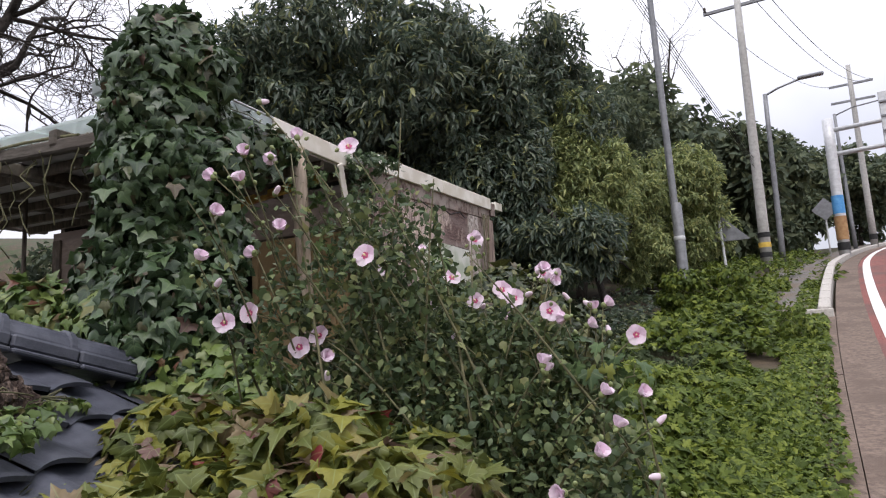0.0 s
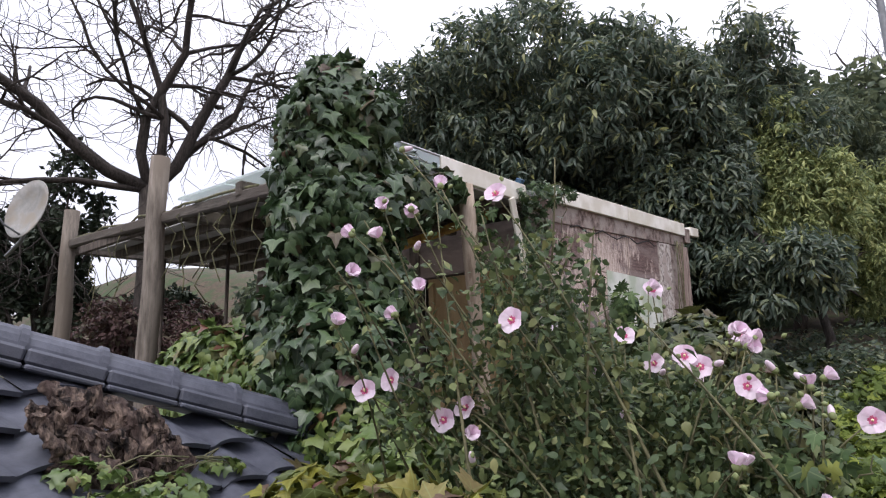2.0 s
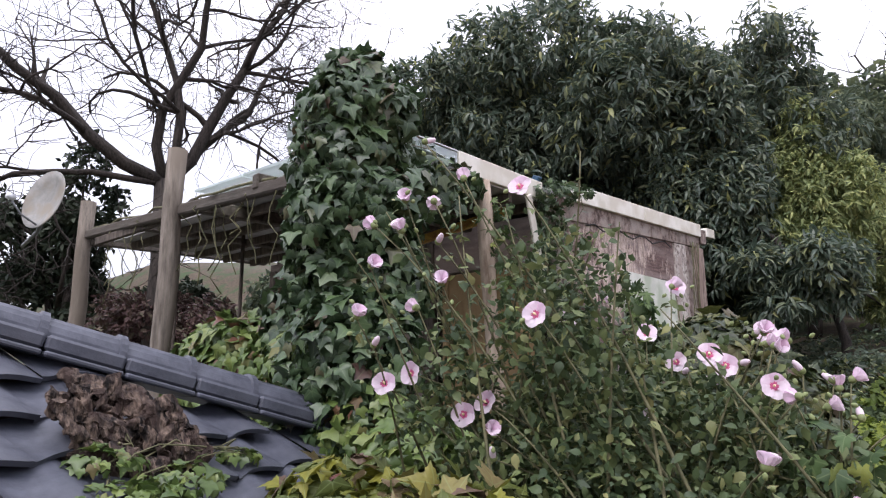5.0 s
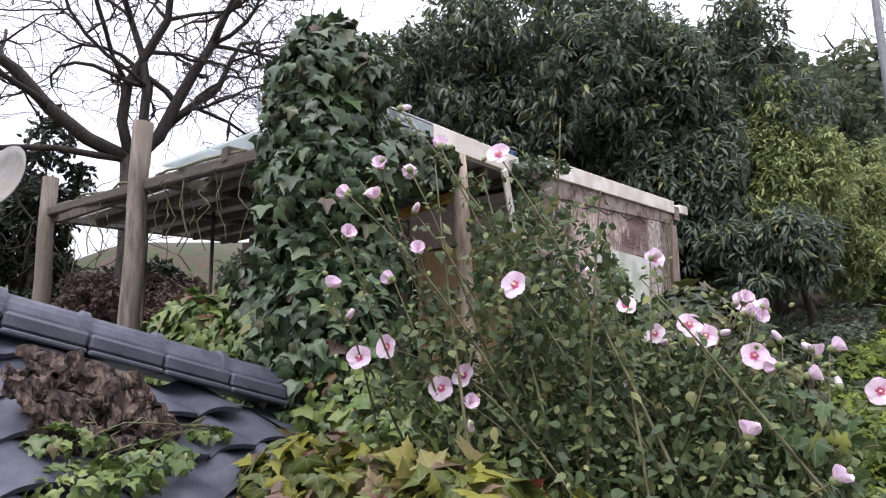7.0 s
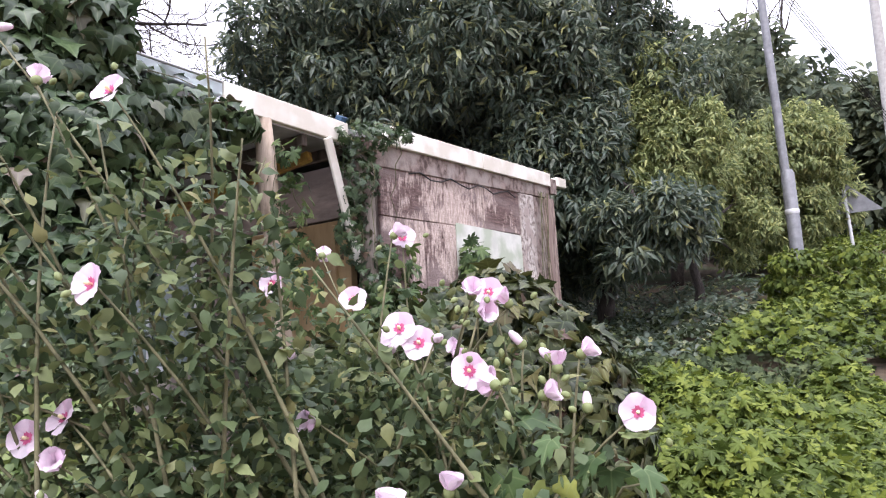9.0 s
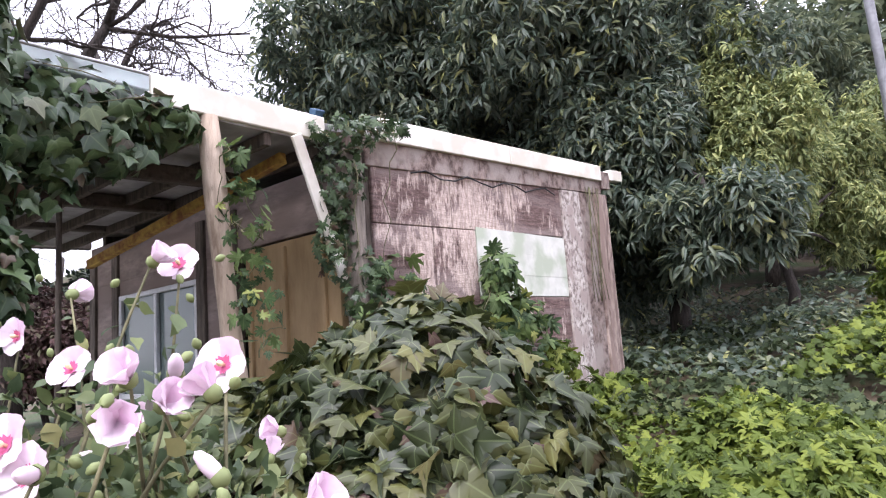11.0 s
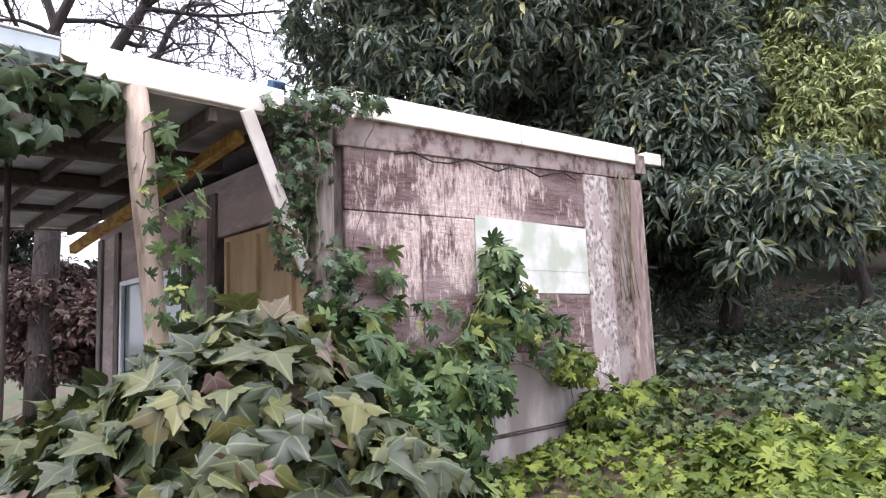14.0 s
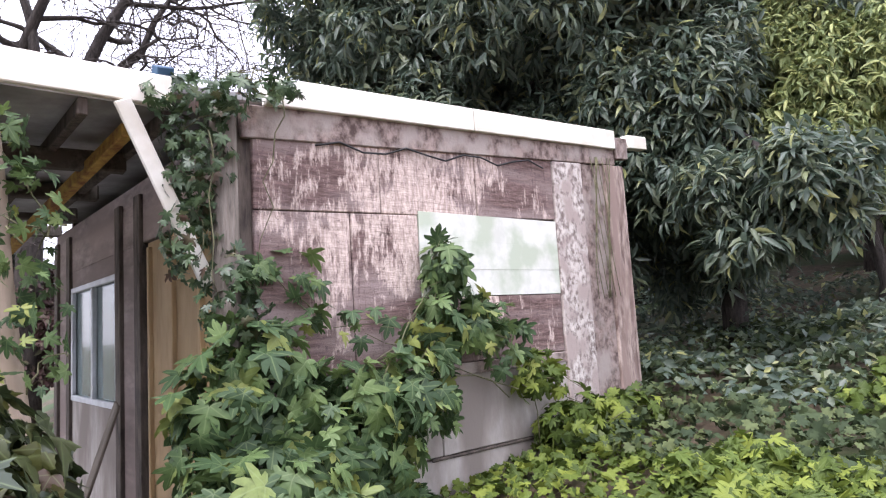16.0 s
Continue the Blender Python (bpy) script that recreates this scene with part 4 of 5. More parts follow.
p6 = pole("street_lamp", "far thin grey lamp post", (1.9, 42, 5.5), (1.8, 42, 13.2), 0.11, 0.08, M_STEEL, "street lamp")
part("arm", tube_mesh("arm", [([(-0.1, 0, 7.6), (0.8, 0, 7.9), (2.0, 0, 8.0)], [0.04] * 3)], M_STEEL, 8), p6)
s1 = pole("road_sign", "back of a triangular road sign on a thin post", (-2.0, 18.2, 2.3), (-2.06, 18.2, 4.35), 0.035, 0.035, M_LIGHTSTEEL, "road sign")
tri = [(0, 0.02, 2.15), (0.62, 0.02, 1.5), (-0.3, 0.02, 1.5), (0, 0.0, 2.15), (0.62, 0.0, 1.5), (-0.3, 0.0, 1.5)]
part("plate", mesh_of("plate", tri, [(0, 1, 2), (5, 4, 3), (0, 3, 4, 1), (1, 4, 5, 2), (2, 5, 3, 0)], M_STEEL), s1)
s2 = pole("road_sign", "back of a diamond road sign on a thin post", (0.55, 33, 4.5), (0.55, 33, 6.9), 0.035, 0.035, M_LIGHTSTEEL, "road sign")
part("plate", box("plate", (-0.36, -0.03, -0.36), (0.36, -0.01, 0.36), M_STEEL, 0.005), s2, m=pose(0, -0.03, 2.05, 0, 45, 0))


def wire(a, b, sag, r=0.012):
    a, b = Vector(a), Vector(b)
    return [a.lerp(b, i / 14) - Vector((0, 0, sag * 4 * (i / 14) * (1 - i / 14))) for i in range(15)], [r] * 15


for k, (a, b, sag) in enumerate([((-2.17, 22, 11.75), (1.8, 44, 15.4), 0.7), ((-0.75, 22, 11.8), (3.4, 44, 15.4), 0.7), ((-0.35, 22, 11.8), (4.0, 44, 15.4), 0.7),
                                 ((-2.17, 22, 11.75), (-3.4, -6, 10.5), 0.5), ((-0.75, 22, 11.8), (-2.2, -6, 10.5), 0.5), ((-0.35, 22, 11.8), (-1.4, -6, 10.5), 0.5)]):
    thing("power_line", "thin dark overhead power line", "cable", group="power lines", me=tube_mesh("power_line", [wire(a, b, sag)], M_BLACK, 4))
for k in range(4):
    thing("telephone_cable", "black cable slung between poles", "cable", group="telephone cables", me=tube_mesh("telephone_cable", [wire((-1.3, 21.9, 6.4 + 0.1 * k), (-4.3, 6, 11.6 + 0.14 * k), 0.25, 0.009)], M_BLACK, 4))

# ---- parked car behind the porch ----
car = thing("car", "white parked car behind the porch", "car", pose(-11.5, 7.3, 0.42, 0, 0, 70))
bm = bmesh.new()
prof = [(-2.1, 0.3), (-2.1, 0.75), (-1.5, 0.9), (-0.9, 1.4), (0.7, 1.42), (1.4, 0.95), (2.0, 0.85), (2.1, 0.3)]
vs = [[bm.verts.new((sx * (0.82 if z < 1 else 0.66), x, z)) for x, z in prof] for sx in (-1, 1)]
bm.faces.new(vs[0])
bm.faces.new(vs[1][::-1])
for i in range(len(prof)):
    j = (i + 1) % len(prof)
    bm.faces.new((vs[0][j], vs[0][i], vs[1][i], vs[1][j]))
bmesh.ops.bevel(bm, geom=bm.edges[:], offset=0.06, segments=2, affect="EDGES")
me = bpy.data.meshes.new("body")
bm.to_mesh(me)
bm.free()
me.materials.append(M_CAR)
part("body", me, car)
for sx in (-1, 1):
    part("side_window", mesh_of("side_window", [(sx * 0.815, -0.95, 0.98), (sx * 0.815, 1.1, 0.98), (sx * 0.69, 0.6, 1.33), (sx * 0.69, -0.75, 1.33)], [(0, 1, 2, 3)], M_CARGLASS), car)
    for y in (-1.35, 1.35):
        part("wheel", lathe("wheel", [(0.0, -0.1), (0.2, -0.1), (0.31, -0.09), (0.32, 0), (0.31, 0.09), (0.2, 0.1), (0, 0.1)], M_BLACK, 18, Matrix.Translation((sx * 0.76, y, 0.31)) @ Matrix.Rotation(math.pi / 2, 4, "Y")), car)

# ---- vines and shrubs ----
column = thing("ivy_column", "tall timber post smothered in dark green ivy", "vine")
part("pillar", tube_mesh("pillar", [([(-3.62, 2.8, z) for z in (-0.6, 0.5, 1.5, 2.5, 3.3)], [0.16, 0.15, 0.14, 0.12, 0.09])], M_BARK, 8), column, "old timber post")
vine("ivy_leaf_mass", "", [(-3.4, 2.62, 1.2, 0.5, 0.42, 0.75), (-3.35, 2.62, 1.75, 0.46, 0.38, 0.45), (-3.6, 2.78, 2.2, 0.42, 0.4, 0.5), (-3.52, 2.75, 2.62, 0.44, 0.42, 0.42), (-3.62, 2.78, 3.0, 0.42, 0.4, 0.4), (-3.64, 2.8, 3.35, 0.42, 0.4, 0.36), (-3.6, 2.82, 3.62, 0.3, 0.3, 0.22), (-3.85, 2.7, 2.5, 0.2, 0.22, 0.4), (-3.9, 2.75, 3.1, 0.2, 0.2, 0.3), (-3.35, 2.9, 2.2, 0.3, 0.3, 0.35), (-3.95, 2.62, 2.0, 0.24, 0.22, 0.3), (-3.22, 2.85, 2.75, 0.2, 0.2, 0.2), (-3.98, 2.7, 2.85, 0.16, 0.16, 0.18), (-3.3, 2.88, 3.35, 0.16, 0.16, 0.2), (-3.95, 2.74, 3.45, 0.14, 0.14, 0.14)], 7200, 0.092, IVY, L_IVY, column, loose=0.6, depth=0.45, low=-0.6)
vine("ivy_hedge", "low wall covered with yellow-green ivy", [(-4.1, 2.62, 1.4, 0.45, 0.3, 0.66), (-4.6, 2.62, 1.42, 0.45, 0.28, 0.68), (-5.1, 2.64, 1.4, 0.4, 0.26, 0.68), (-5.4, 2.66, 1.45, 0.3, 0.22, 0.66), (-5.75, 2.66, 1.4, 0.28, 0.2, 0.6), (-4.7, 2.45, 1.6, 0.5, 0.2, 0.5), (-3.7, 2.55, 1.35, 0.4, 0.3, 0.66), (-3.2, 2.6, 1.05, 0.5, 0.35, 0.66), (-2.7, 2.6, 0.9, 0.5, 0.4, 0.6)], 6000, 0.092, IVY, L_IVYLIGHT)
vine("foreground_vine", "tangle of yellowing and reddish vine leaves", lumpy(-2.05, 1.5, 0.76, 0.75, 0.6, 0.5, 16, 0.4, 5) + lumpy(-1.6, 1.85, 0.92, 0.6, 0.45, 0.4, 16, 0.4, 6) + lumpy(-1.2, 1.85, 0.72, 0.4, 0.4, 0.4, 10, 0.4, 7) + lumpy(-2.4, 0.9, 0.62, 0.6, 0.6, 0.4, 12, 0.4, 8) + [(-1.9, 1.5, 0.75, 0.7, 0.5, 0.4), (-2.4, 1.95, 0.98, 0.42, 0.35, 0.38), (-2.42, 1.3, 0.8, 0.36, 0.35, 0.29), (-2.7, 1.05, 0.78, 0.32, 0.32, 0.24), (-1.6, 1.8, 0.9, 0.5, 0.3, 0.35)], 6000, 0.085, TOOTHED, L_VINE, up=0.9, low=-0.1, loose=0.75)
vine("ivy_mound", "bulging mound of large glossy ivy leaves", [(-1.72, 3.98, 1.35, 0.42, 0.42, 0.60), (-1.95, 3.9, 1.2, 0.5, 0.45, 0.7), (-1.55, 4.15, 1.15, 0.36, 0.40, 0.62), (-2.3, 4.0, 1.25, 0.4, 0.4, 0.62), (-1.65, 3.75, 1.0, 0.4, 0.4, 0.6), (-1.6, 4.1, 0.7, 0.5, 0.5, 0.5), (-2.65, 3.75, 1.15, 0.5, 0.45, 0.6), (-2.1, 3.6, 1.0, 0.45, 0.4, 0.6), (-1.85, 4.05, 1.5, 0.36, 0.36, 0.52)], 9000, 0.077, TOOTHED, L_MOUND, up=0.2, loose=0.45, depth=0.35)
vine("hanging_ivy", "curtain of dark ivy hanging off the canopy edge", [(-3.62, 3.0, 2.95, 0.3, 0.5, 0.42), (-3.66, 3.45, 3.05, 0.22, 0.4, 0.3), (-3.6, 2.7, 2.6, 0.3, 0.35, 0.45), (-3.7, 3.85, 3.15, 0.15, 0.25, 0.14)], 1300, 0.1, IVY, L_IVY, depth=0.5, low=-0.9)
vine("post_vine", "thin vine winding round the log post", [(-3.66, 4.24, 2.95, 0.14, 0.14, 0.16), (-3.62, 4.32, 2.6, 0.13, 0.16, 0.3), (-3.6, 4.35, 2.1, 0.14, 0.18, 0.35)], 110, 0.065, PALMATE, L_HOP, loose=0.9, depth=0.6, low=-0.9)
vine("corner_vine", "leafy vine hanging off the shed corner", [(-3.75, 5.1, 3.3, 0.2, 0.3, 0.12), (-3.8, 5.12, 3.0, 0.16, 0.2, 0.3), (-3.85, 5.1, 2.6, 0.12, 0.16, 0.35), (-3.78, 5.3, 2.2, 0.14, 0.2, 0.3), (-3.72, 5.45, 3.4, 0.12, 0.25, 0.07)], 620, 0.055, PALMATE, L_IVY, depth=0.6, low=-0.9)
vine("wall_vine", "bright green hop vine climbing the plywood wall", [(-3.72, 5.35, 1.5, 0.28, 0.45, 0.62), (-3.68, 5.85, 1.25, 0.3, 0.5, 0.62), (-3.75, 6.3, 1.5, 0.18, 0.4, 0.42), (-3.82, 6.6, 1.9, 0.14, 0.22, 0.32), (-3.86, 6.75, 2.3, 0.11, 0.18, 0.36), (-3.88, 7.05, 1.95, 0.12, 0.26, 0.28), (-3.7, 5.9, 0.8, 0.3, 0.6, 0.4), (-3.4, 5.3, 1.0, 0.4, 0.5, 0.5)], 1350, 0.125, PALMATE, L_HOP, depth=0.5, loose=0.5)
vine("wall_vine", "loose hop shoots spreading over the plywood wall", [(-3.85, 5.9, 2.0, 0.06, 0.6, 0.18), (-3.84, 5.6, 2.25, 0.05, 0.3, 0.3), (-3.9, 7.3, 1.75, 0.06, 0.2, 0.35)], 70, 0.1, PALMATE, L_HOP, depth=0.4, loose=0.6)
vine("wall_vine", "hop vine shoots at the foot of the wall", [(-3.95, 7.6, 1.55, 0.1, 0.25, 0.28), (-3.9, 7.9, 1.15, 0.2, 0.4, 0.3), (-3.9, 8.5, 1.2, 0.25, 0.35, 0.22)], 340, 0.1, PALMATE, L_GROUND, depth=0.6)


def hibiscus(name, label, base, stems, blooms, lumps, nleaf, seed):
    r = np.random.default_rng(seed)
    ob = thing(name, label, "shrub")
    lines, P = [], []
    for top in stems:
        b = np.array(base) + r.normal(size=3) * (0.34, 0.26, 0.02)
        t_ = np.array(top)
        mid = b * 0.45 + t_ * 0.55 + np.array([0, 0, 0.22]) + r.normal(size=3) * 0.06
        pts = [(1 - u) ** 2 * b + 2 * u * (1 - u) * mid + u * u * t_ for u in np.linspace(0, 1, 10)]
        lines.append((pts, list(np.linspace(0.009, 0.0025, 10))))
        for u in np.linspace(0.2, 0.99, 44):
            P.append((1 - u) ** 2 * b + 2 * u * (1 - u) * mid + u * u * t_ + r.normal(size=3) * 0.025)
    for ln in lines:
        part("stem", tube_mesh("stem", [ln], M_TWIG, 5), ob, "thin green-brown stem")
    Q, N = on_lumps(lumps, nleaf, 0.7, -0.7)
    P = np.concatenate([np.array(P), Q])
    for q in blooms:
        d = P - np.array(q)
        along = d @ np.array([0.6, -0.78, 0.15])
        off = np.linalg.norm(d - along[:, None] * np.array([0.6, -0.78, 0.15]), axis=1)
        P = P[~((off < 0.075) & (along > -0.02) & (along < 0.6))]
    tip = unit(rng.normal(size=P.shape) + np.array([0, 0, -0.2]))
    face = unit(rng.normal(size=P.shape) * 0.6 + np.array([0.2, -0.2, 1.0]))
    part("foliage", leaves("foliage", OVAL, P, tip, face, 0.04 * rng.uniform(0.5, 1.5, len(P)), L_HIB), ob)
    return ob


OPEN_A = [(-1.53, 2.10, 1.87), (-1.83, 2.17, 1.57), (-1.89, 2.11, 1.53), (-2.04, 1.99, 1.68), (-2.11, 1.91, 1.64), (-1.67, 2.20, 2.36)]
OPEN_B = [(-1.99, 2.91, 1.93), (-1.26, 2.76, 1.74), (-1.21, 2.78, 1.70), (-1.04, 2.76, 1.63), (-0.74, 3.03, 1.51), (-1.57, 3.13, 2.05), (-1.165, 3.04, 1.83), (-1.61, 2.93, 1.84), (-1.53, 3.03, 1.72)]
SHUT_A = [(-1.86, 1.97, 2.00), (-1.90, 1.99, 2.16), (-1.95, 1.86, 2.19), (-2.02, 1.77, 2.06), (-2.09, 1.76, 1.88), (-2.05, 1.81, 1.78), (-1.98, 1.90, 2.32), (-1.91, 1.98, 2.32), (-1.99, 1.97, 1.92), (-1.73, 2.09, 1.39), (-1.77, 2.12, 1.48), (-2.05, 1.81, 2.22), (-1.87, 2.10, 2.42), (-2.05, 2.05, 2.61)]
SHUT_B = [(-1.55, 3.06, 2.05), (-1.17, 2.96, 1.82), (-1.12, 2.92, 1.78), (-1.00, 2.81, 1.59), (-0.92, 2.88, 1.56), (-0.84, 2.96, 1.52), (-1.39, 2.58, 1.52), (-1.03, 2.64, 1.37), (-1.55, 2.60, 1.66), (-1.01, 2.96, 1.68), (-0.87, 3.00, 1.65)]
SHUT_B += [(-1.49, 3.32, 1.67), (-1.45, 3.26, 1.62), (-1.45, 2.93, 1.68), (-1.8, 2.97, 2.01), (-0.76, 2.49, 1.29), (-0.65, 2.62, 1.28), (-0.53, 2.34, 1.04), (-0.77, 2.06, 1.03), (-0.70, 2.19, 1.12), (-0.69, 2.40, 1.18), (-0.58, 2.53, 1.18), (-0.92, 2.33, 1.41), (-1.10, 2.87, 1.82), (-1.06, 2.84, 1.77), (-0.89, 2.89, 1.65), (-0.88, 2.90, 1.62), (-1.05, 2.97, 1.79), (-0.95, 2.74, 1.60), (-1.15, 2.77, 1.71)]
EXTRA = [(-2.1, 1.9, 2.3), (-1.5, 2.35, 2.5), (-1.8, 2.5, 2.2), (-1.35, 2.35, 2.2), (-1.6, 2.6, 2.25), (-2.2, 1.8, 2.15), (-1.7, 2.3, 2.2), (-1.45, 2.5, 2.05), (-1.75, 2.2, 2.3), (-2.0, 2.2, 2.4), (-1.3, 2.5, 1.9), (-1.6, 2.2, 2.0)]
bush_a = hibiscus("hibiscus_bush", "tall hibiscus bush with pale pink flowers and thin arching stems", (-1.5, 2.5, 0.5), OPEN_A + SHUT_A + EXTRA,
                  OPEN_A + SHUT_A,
                  [(-1.75, 2.4, 1.2, 0.42, 0.38, 0.42), (-1.6, 2.45, 1.5, 0.28, 0.26, 0.3), (-1.5, 2.4, 1.0, 0.4, 0.35, 0.42), (-1.65, 2.4, 1.85, 0.3, 0.28, 0.42), (-1.95, 2.15, 1.6, 0.22, 0.2, 0.3)], 6500, 21)
bush_b = hibiscus("hibiscus_bush", "spreading hibiscus bush with pink flowers and many buds", (-1.25, 2.85, 0.4), OPEN_B + SHUT_B, OPEN_B + SHUT_B,
                  [(-1.3, 2.85, 1.2, 0.42, 0.36, 0.5), (-1.05, 2.85, 1.15, 0.32, 0.3, 0.4), (-1.6, 2.95, 1.35, 0.42, 0.36, 0.5), (-1.25, 2.6, 0.9, 0.45, 0.32, 0.42), (-0.98, 2.75, 0.85, 0.36, 0.36, 0.42), (-1.35, 2.95, 1.6, 0.3, 0.26, 0.22)], 8500, 22)


def petal_shape():
    V, F = [], []
    rows = [(0.0, 0.03, 0.0), (0.25, 0.2, 0.03), (0.55, 0.44, 0.10), (0.8, 0.5, 0.12), (0.97, 0.27, 0.06)]
    for y, w, z in rows:
        for k in (-1, -0.5, 0, 0.5, 1):
            V.append(Vector((w * k, y - 0.05 * abs(k) + (0.02 if abs(k) == 0.5 else 0), z + 0.05 * abs(k) + 0.045 * math.sin(6 * k + 9 * y) * y)))
    for j in range(4):
        for i in range(4):
            F.append((j * 5 + i, j * 5 + i + 1, j * 5 + 6 + i, j * 5 + 5 + i))
    return V, F


PV, PF = petal_shape()


def flower_mesh(r, close):
    """Five petals round z; close folds them forward."""
    V, F = [], []
    for k in range(5):
        m = pose(0, 0, 0, 0, 0, 72 * k) @ pose(0, 0, 0.05 * (k % 2), close + 5 * math.sin(k * 2.1), 0, 6)
        o = len(V)
        V += [r * (m @ v) for v in PV]
        F += [tuple(o + i for i in f) for f in PF]
    return V, F


FLOWER = mesh_of("flower", *flower_mesh(0.051, 16), M_PETAL, True)
HALF = mesh_of("flower", *flower_mesh(0.054, 56), M_PETAL, True)
tv, tf = [], []
for k in range(5):
    m = pose(0, 0, 0.0025, 0, 0, 72 * k) @ pose(0, 0, 0.0017, 16, 0, 6)
    o = len(tv)
    tv += [m @ (0.0518 * Vector(q)) for q in ((0, 0, 0.02), (0.13, 0.2, 0.055), (0.06, 0.36, 0.08), (0, 0.28, 0.065), (-0.06, 0.36, 0.08), (-0.13, 0.2, 0.055))]
    tf += [(o, o + 1, o + 2, o + 3), (o, o + 3, o + 4, o + 5)]
THROAT = mesh_of("throat", tv, tf, M_THROAT)
STAMEN = lathe("stamen", [(0.0025, 0.0), (0.003, 0.012), (0.005, 0.016), (0.0045, 0.024), (0.0, 0.027)], M_STAMEN, 7)
BUD = lathe("bud", [(0.003, -0.004), (0.009, 0.006), (0.012, 0.02), (0.0115, 0.036), (0.007, 0.051), (0.0, 0.056)], M_BUD, 9)
SEPAL = lathe("sepal", [(0.002, -0.008), (0.011, -0.004), (0.0145, 0.006), (0.0125, 0.014)], M_SEPAL, 9)
GREENBUD = lathe("green_bud", [(0.002, -0.006), (0.0075, 0.0), (0.0085, 0.008), (0.004, 0.016), (0, 0.018)], M_SEPAL, 8)
fr = random.Random(4)
for bush, opens, shuts in ((bush_a, OPEN_A, SHUT_A), (bush_b, OPEN_B, SHUT_B)):
    for p in opens:
        way = Vector((0.35 + fr.uniform(-0.3, 0.4), -0.85 + fr.uniform(-0.3, 0.3), 0.25 + fr.uniform(-0.2, 0.3)))
        f = part("flower", FLOWER, bush, "open pale pink flower", Matrix.Translation(p) @ way.to_track_quat("Z", "Y").to_matrix().to_4x4() @ pose(0, 0, 0, 0, 0, fr.uniform(0, 72)))
        part("throat", THROAT, f, "crimson throat")
        part("stamen", STAMEN, f, "cream stamen")
    for i, p in enumerate(shuts):
        way = Vector((fr.uniform(-0.7, 0.8), fr.uniform(-0.7, 0.4), 0.5 + fr.uniform(-0.5, 0.4)))
        mm = Matrix.Translation(p) @ way.to_track_quat("Z", "Y").to_matrix().to_4x4()
        if i % 4 == 1:
            b = part("bud", BUD, bush, "rolled pale pink bud", mm)
        else:
            b = part("flower", HALF, bush, "half-closed pale pink flower", mm)
        part("sepal", SEPAL, b, "green sepal cup", pose(0, 0, 0))
    for p in opens + shuts:
        for k in range(2):
            q = Vector(p) + Vector((fr.uniform(-0.08, 0.08), fr.uniform(-0.08, 0.08), fr.uniform(-0.08, 0.05)))
            part("bud", GREENBUD, bush, "small green bud", Matrix.Translation(q) @ pose(0, 0, 0, fr.uniform(-60, 60), fr.uniform(-60, 60), 0))
vine("gourd_vine", "broad pale green lobed leaves at the edge of the bush", [(-0.92, 2.85, 1.35, 0.16, 0.14, 0.2), (-0.8, 3.0, 1.3, 0.14, 0.14, 0.16)], 30, 0.085, HOP, L_HOP, up=1.0)

# ground cover between the path and the shed
def carpet(name, label, n, x0, x1, y0, y1, size, mat, height, shape, seed):
    r = np.random.default_rng(seed)
    X, Y = r.uniform(x0, x1, n), r.uniform(y0, y1, n)
    P, N = [], []
    for x, y in zip(X, Y):
        edge = x - drift(max(0, y))
        cap_ = smooth(-0.35, -1.1, edge)
        h = height * cap_ * (0.75 + 0.8 * noise.noise((x * 1.1, y * 1.1, 3.0)) + 0.45 * noise.noise((x * 2.7, y * 2.7, 7.0)))
        P.append((x, y, max(ground_z(x, y), rise(max(0, y)) + 0.01 if -0.5 < edge < 0.2 else -99) + max(0.03, h) * r.uniform(0.6, 1.0) + 0.02))
    P = np.array(P)
    N = np.tile(np.array([0.15, -0.2, 1.0]), (n, 1)) + r.normal(size=(n, 3)) * 0.45
    tip = unit(r.normal(size=(n, 3)) * np.array([1, 1, 0.25]) + np.array([0.1, -0.1, -0.35]))
    return thing(name, label, "ground cover", kind="stuff", me=leaves(name, shape, P, tip, N, size * r.uniform(0.5, 1.3, n), mat))


carpet("ground_cover", "bright green leafy ground cover beside the shed", 10500, -2.35, -0.25, 4.3, 7.6, 0.072, L_GROUND, 0.42, PALMATE, 31)
carpet("ground_cover", "low green plants at the foot of the shed", 4500, -4.2, -0.3, 4.3, 8.2, 0.075, L_GROUND, 0.16, HOP, 36)
# this patch carries the tree canopy's shade in its leaf colour
carpet("ground_cover", "low dark green plants behind the shed, tree shade put into their colour", 5000, -5.5, -0.9, 7.6, 12.0, 0.07, L_UNDER, 0.3, HOP, 37)
carpet("ground_cover", "green creeping plants along the pavement edge", 9000, -1.4, -0.12, 1.6, 6.0, 0.055, L_GROUND, 0.4, HOP, 32)
carpet("ground_cover", "low weeds creeping over the pavement edge", 4200, -0.5, 0.02, 1.8, 11.8, 0.05, L_GROUND, 0.1, HOP, 38)
carpet("ground_cover", "green weeds along the footpath", 9000, -2.6, 0.0, 9.0, 17, 0.085, L_GROUND, 0.42, HOP, 33)
carpet("ground_cover", "weeds along the upper footpath", 5000, -4.5, 0.5, 17, 32, 0.16, L_GROUND, 0.5, SMALL, 34)
carpet("leaf_litter", "dark low plants under the trees", 6000, -9, -2.5, 9, 15, 0.12, L_CHEST, 0.4, SMALL, 35)
vine("low_bush", "rounded bright green bush at the path", lumpy(-1.75, 12.6, 2.15, 0.75, 0.6, 0.5, 16, 0.45, 41), 3000, 0.1, OVAL, L_GROUND, category="bush")
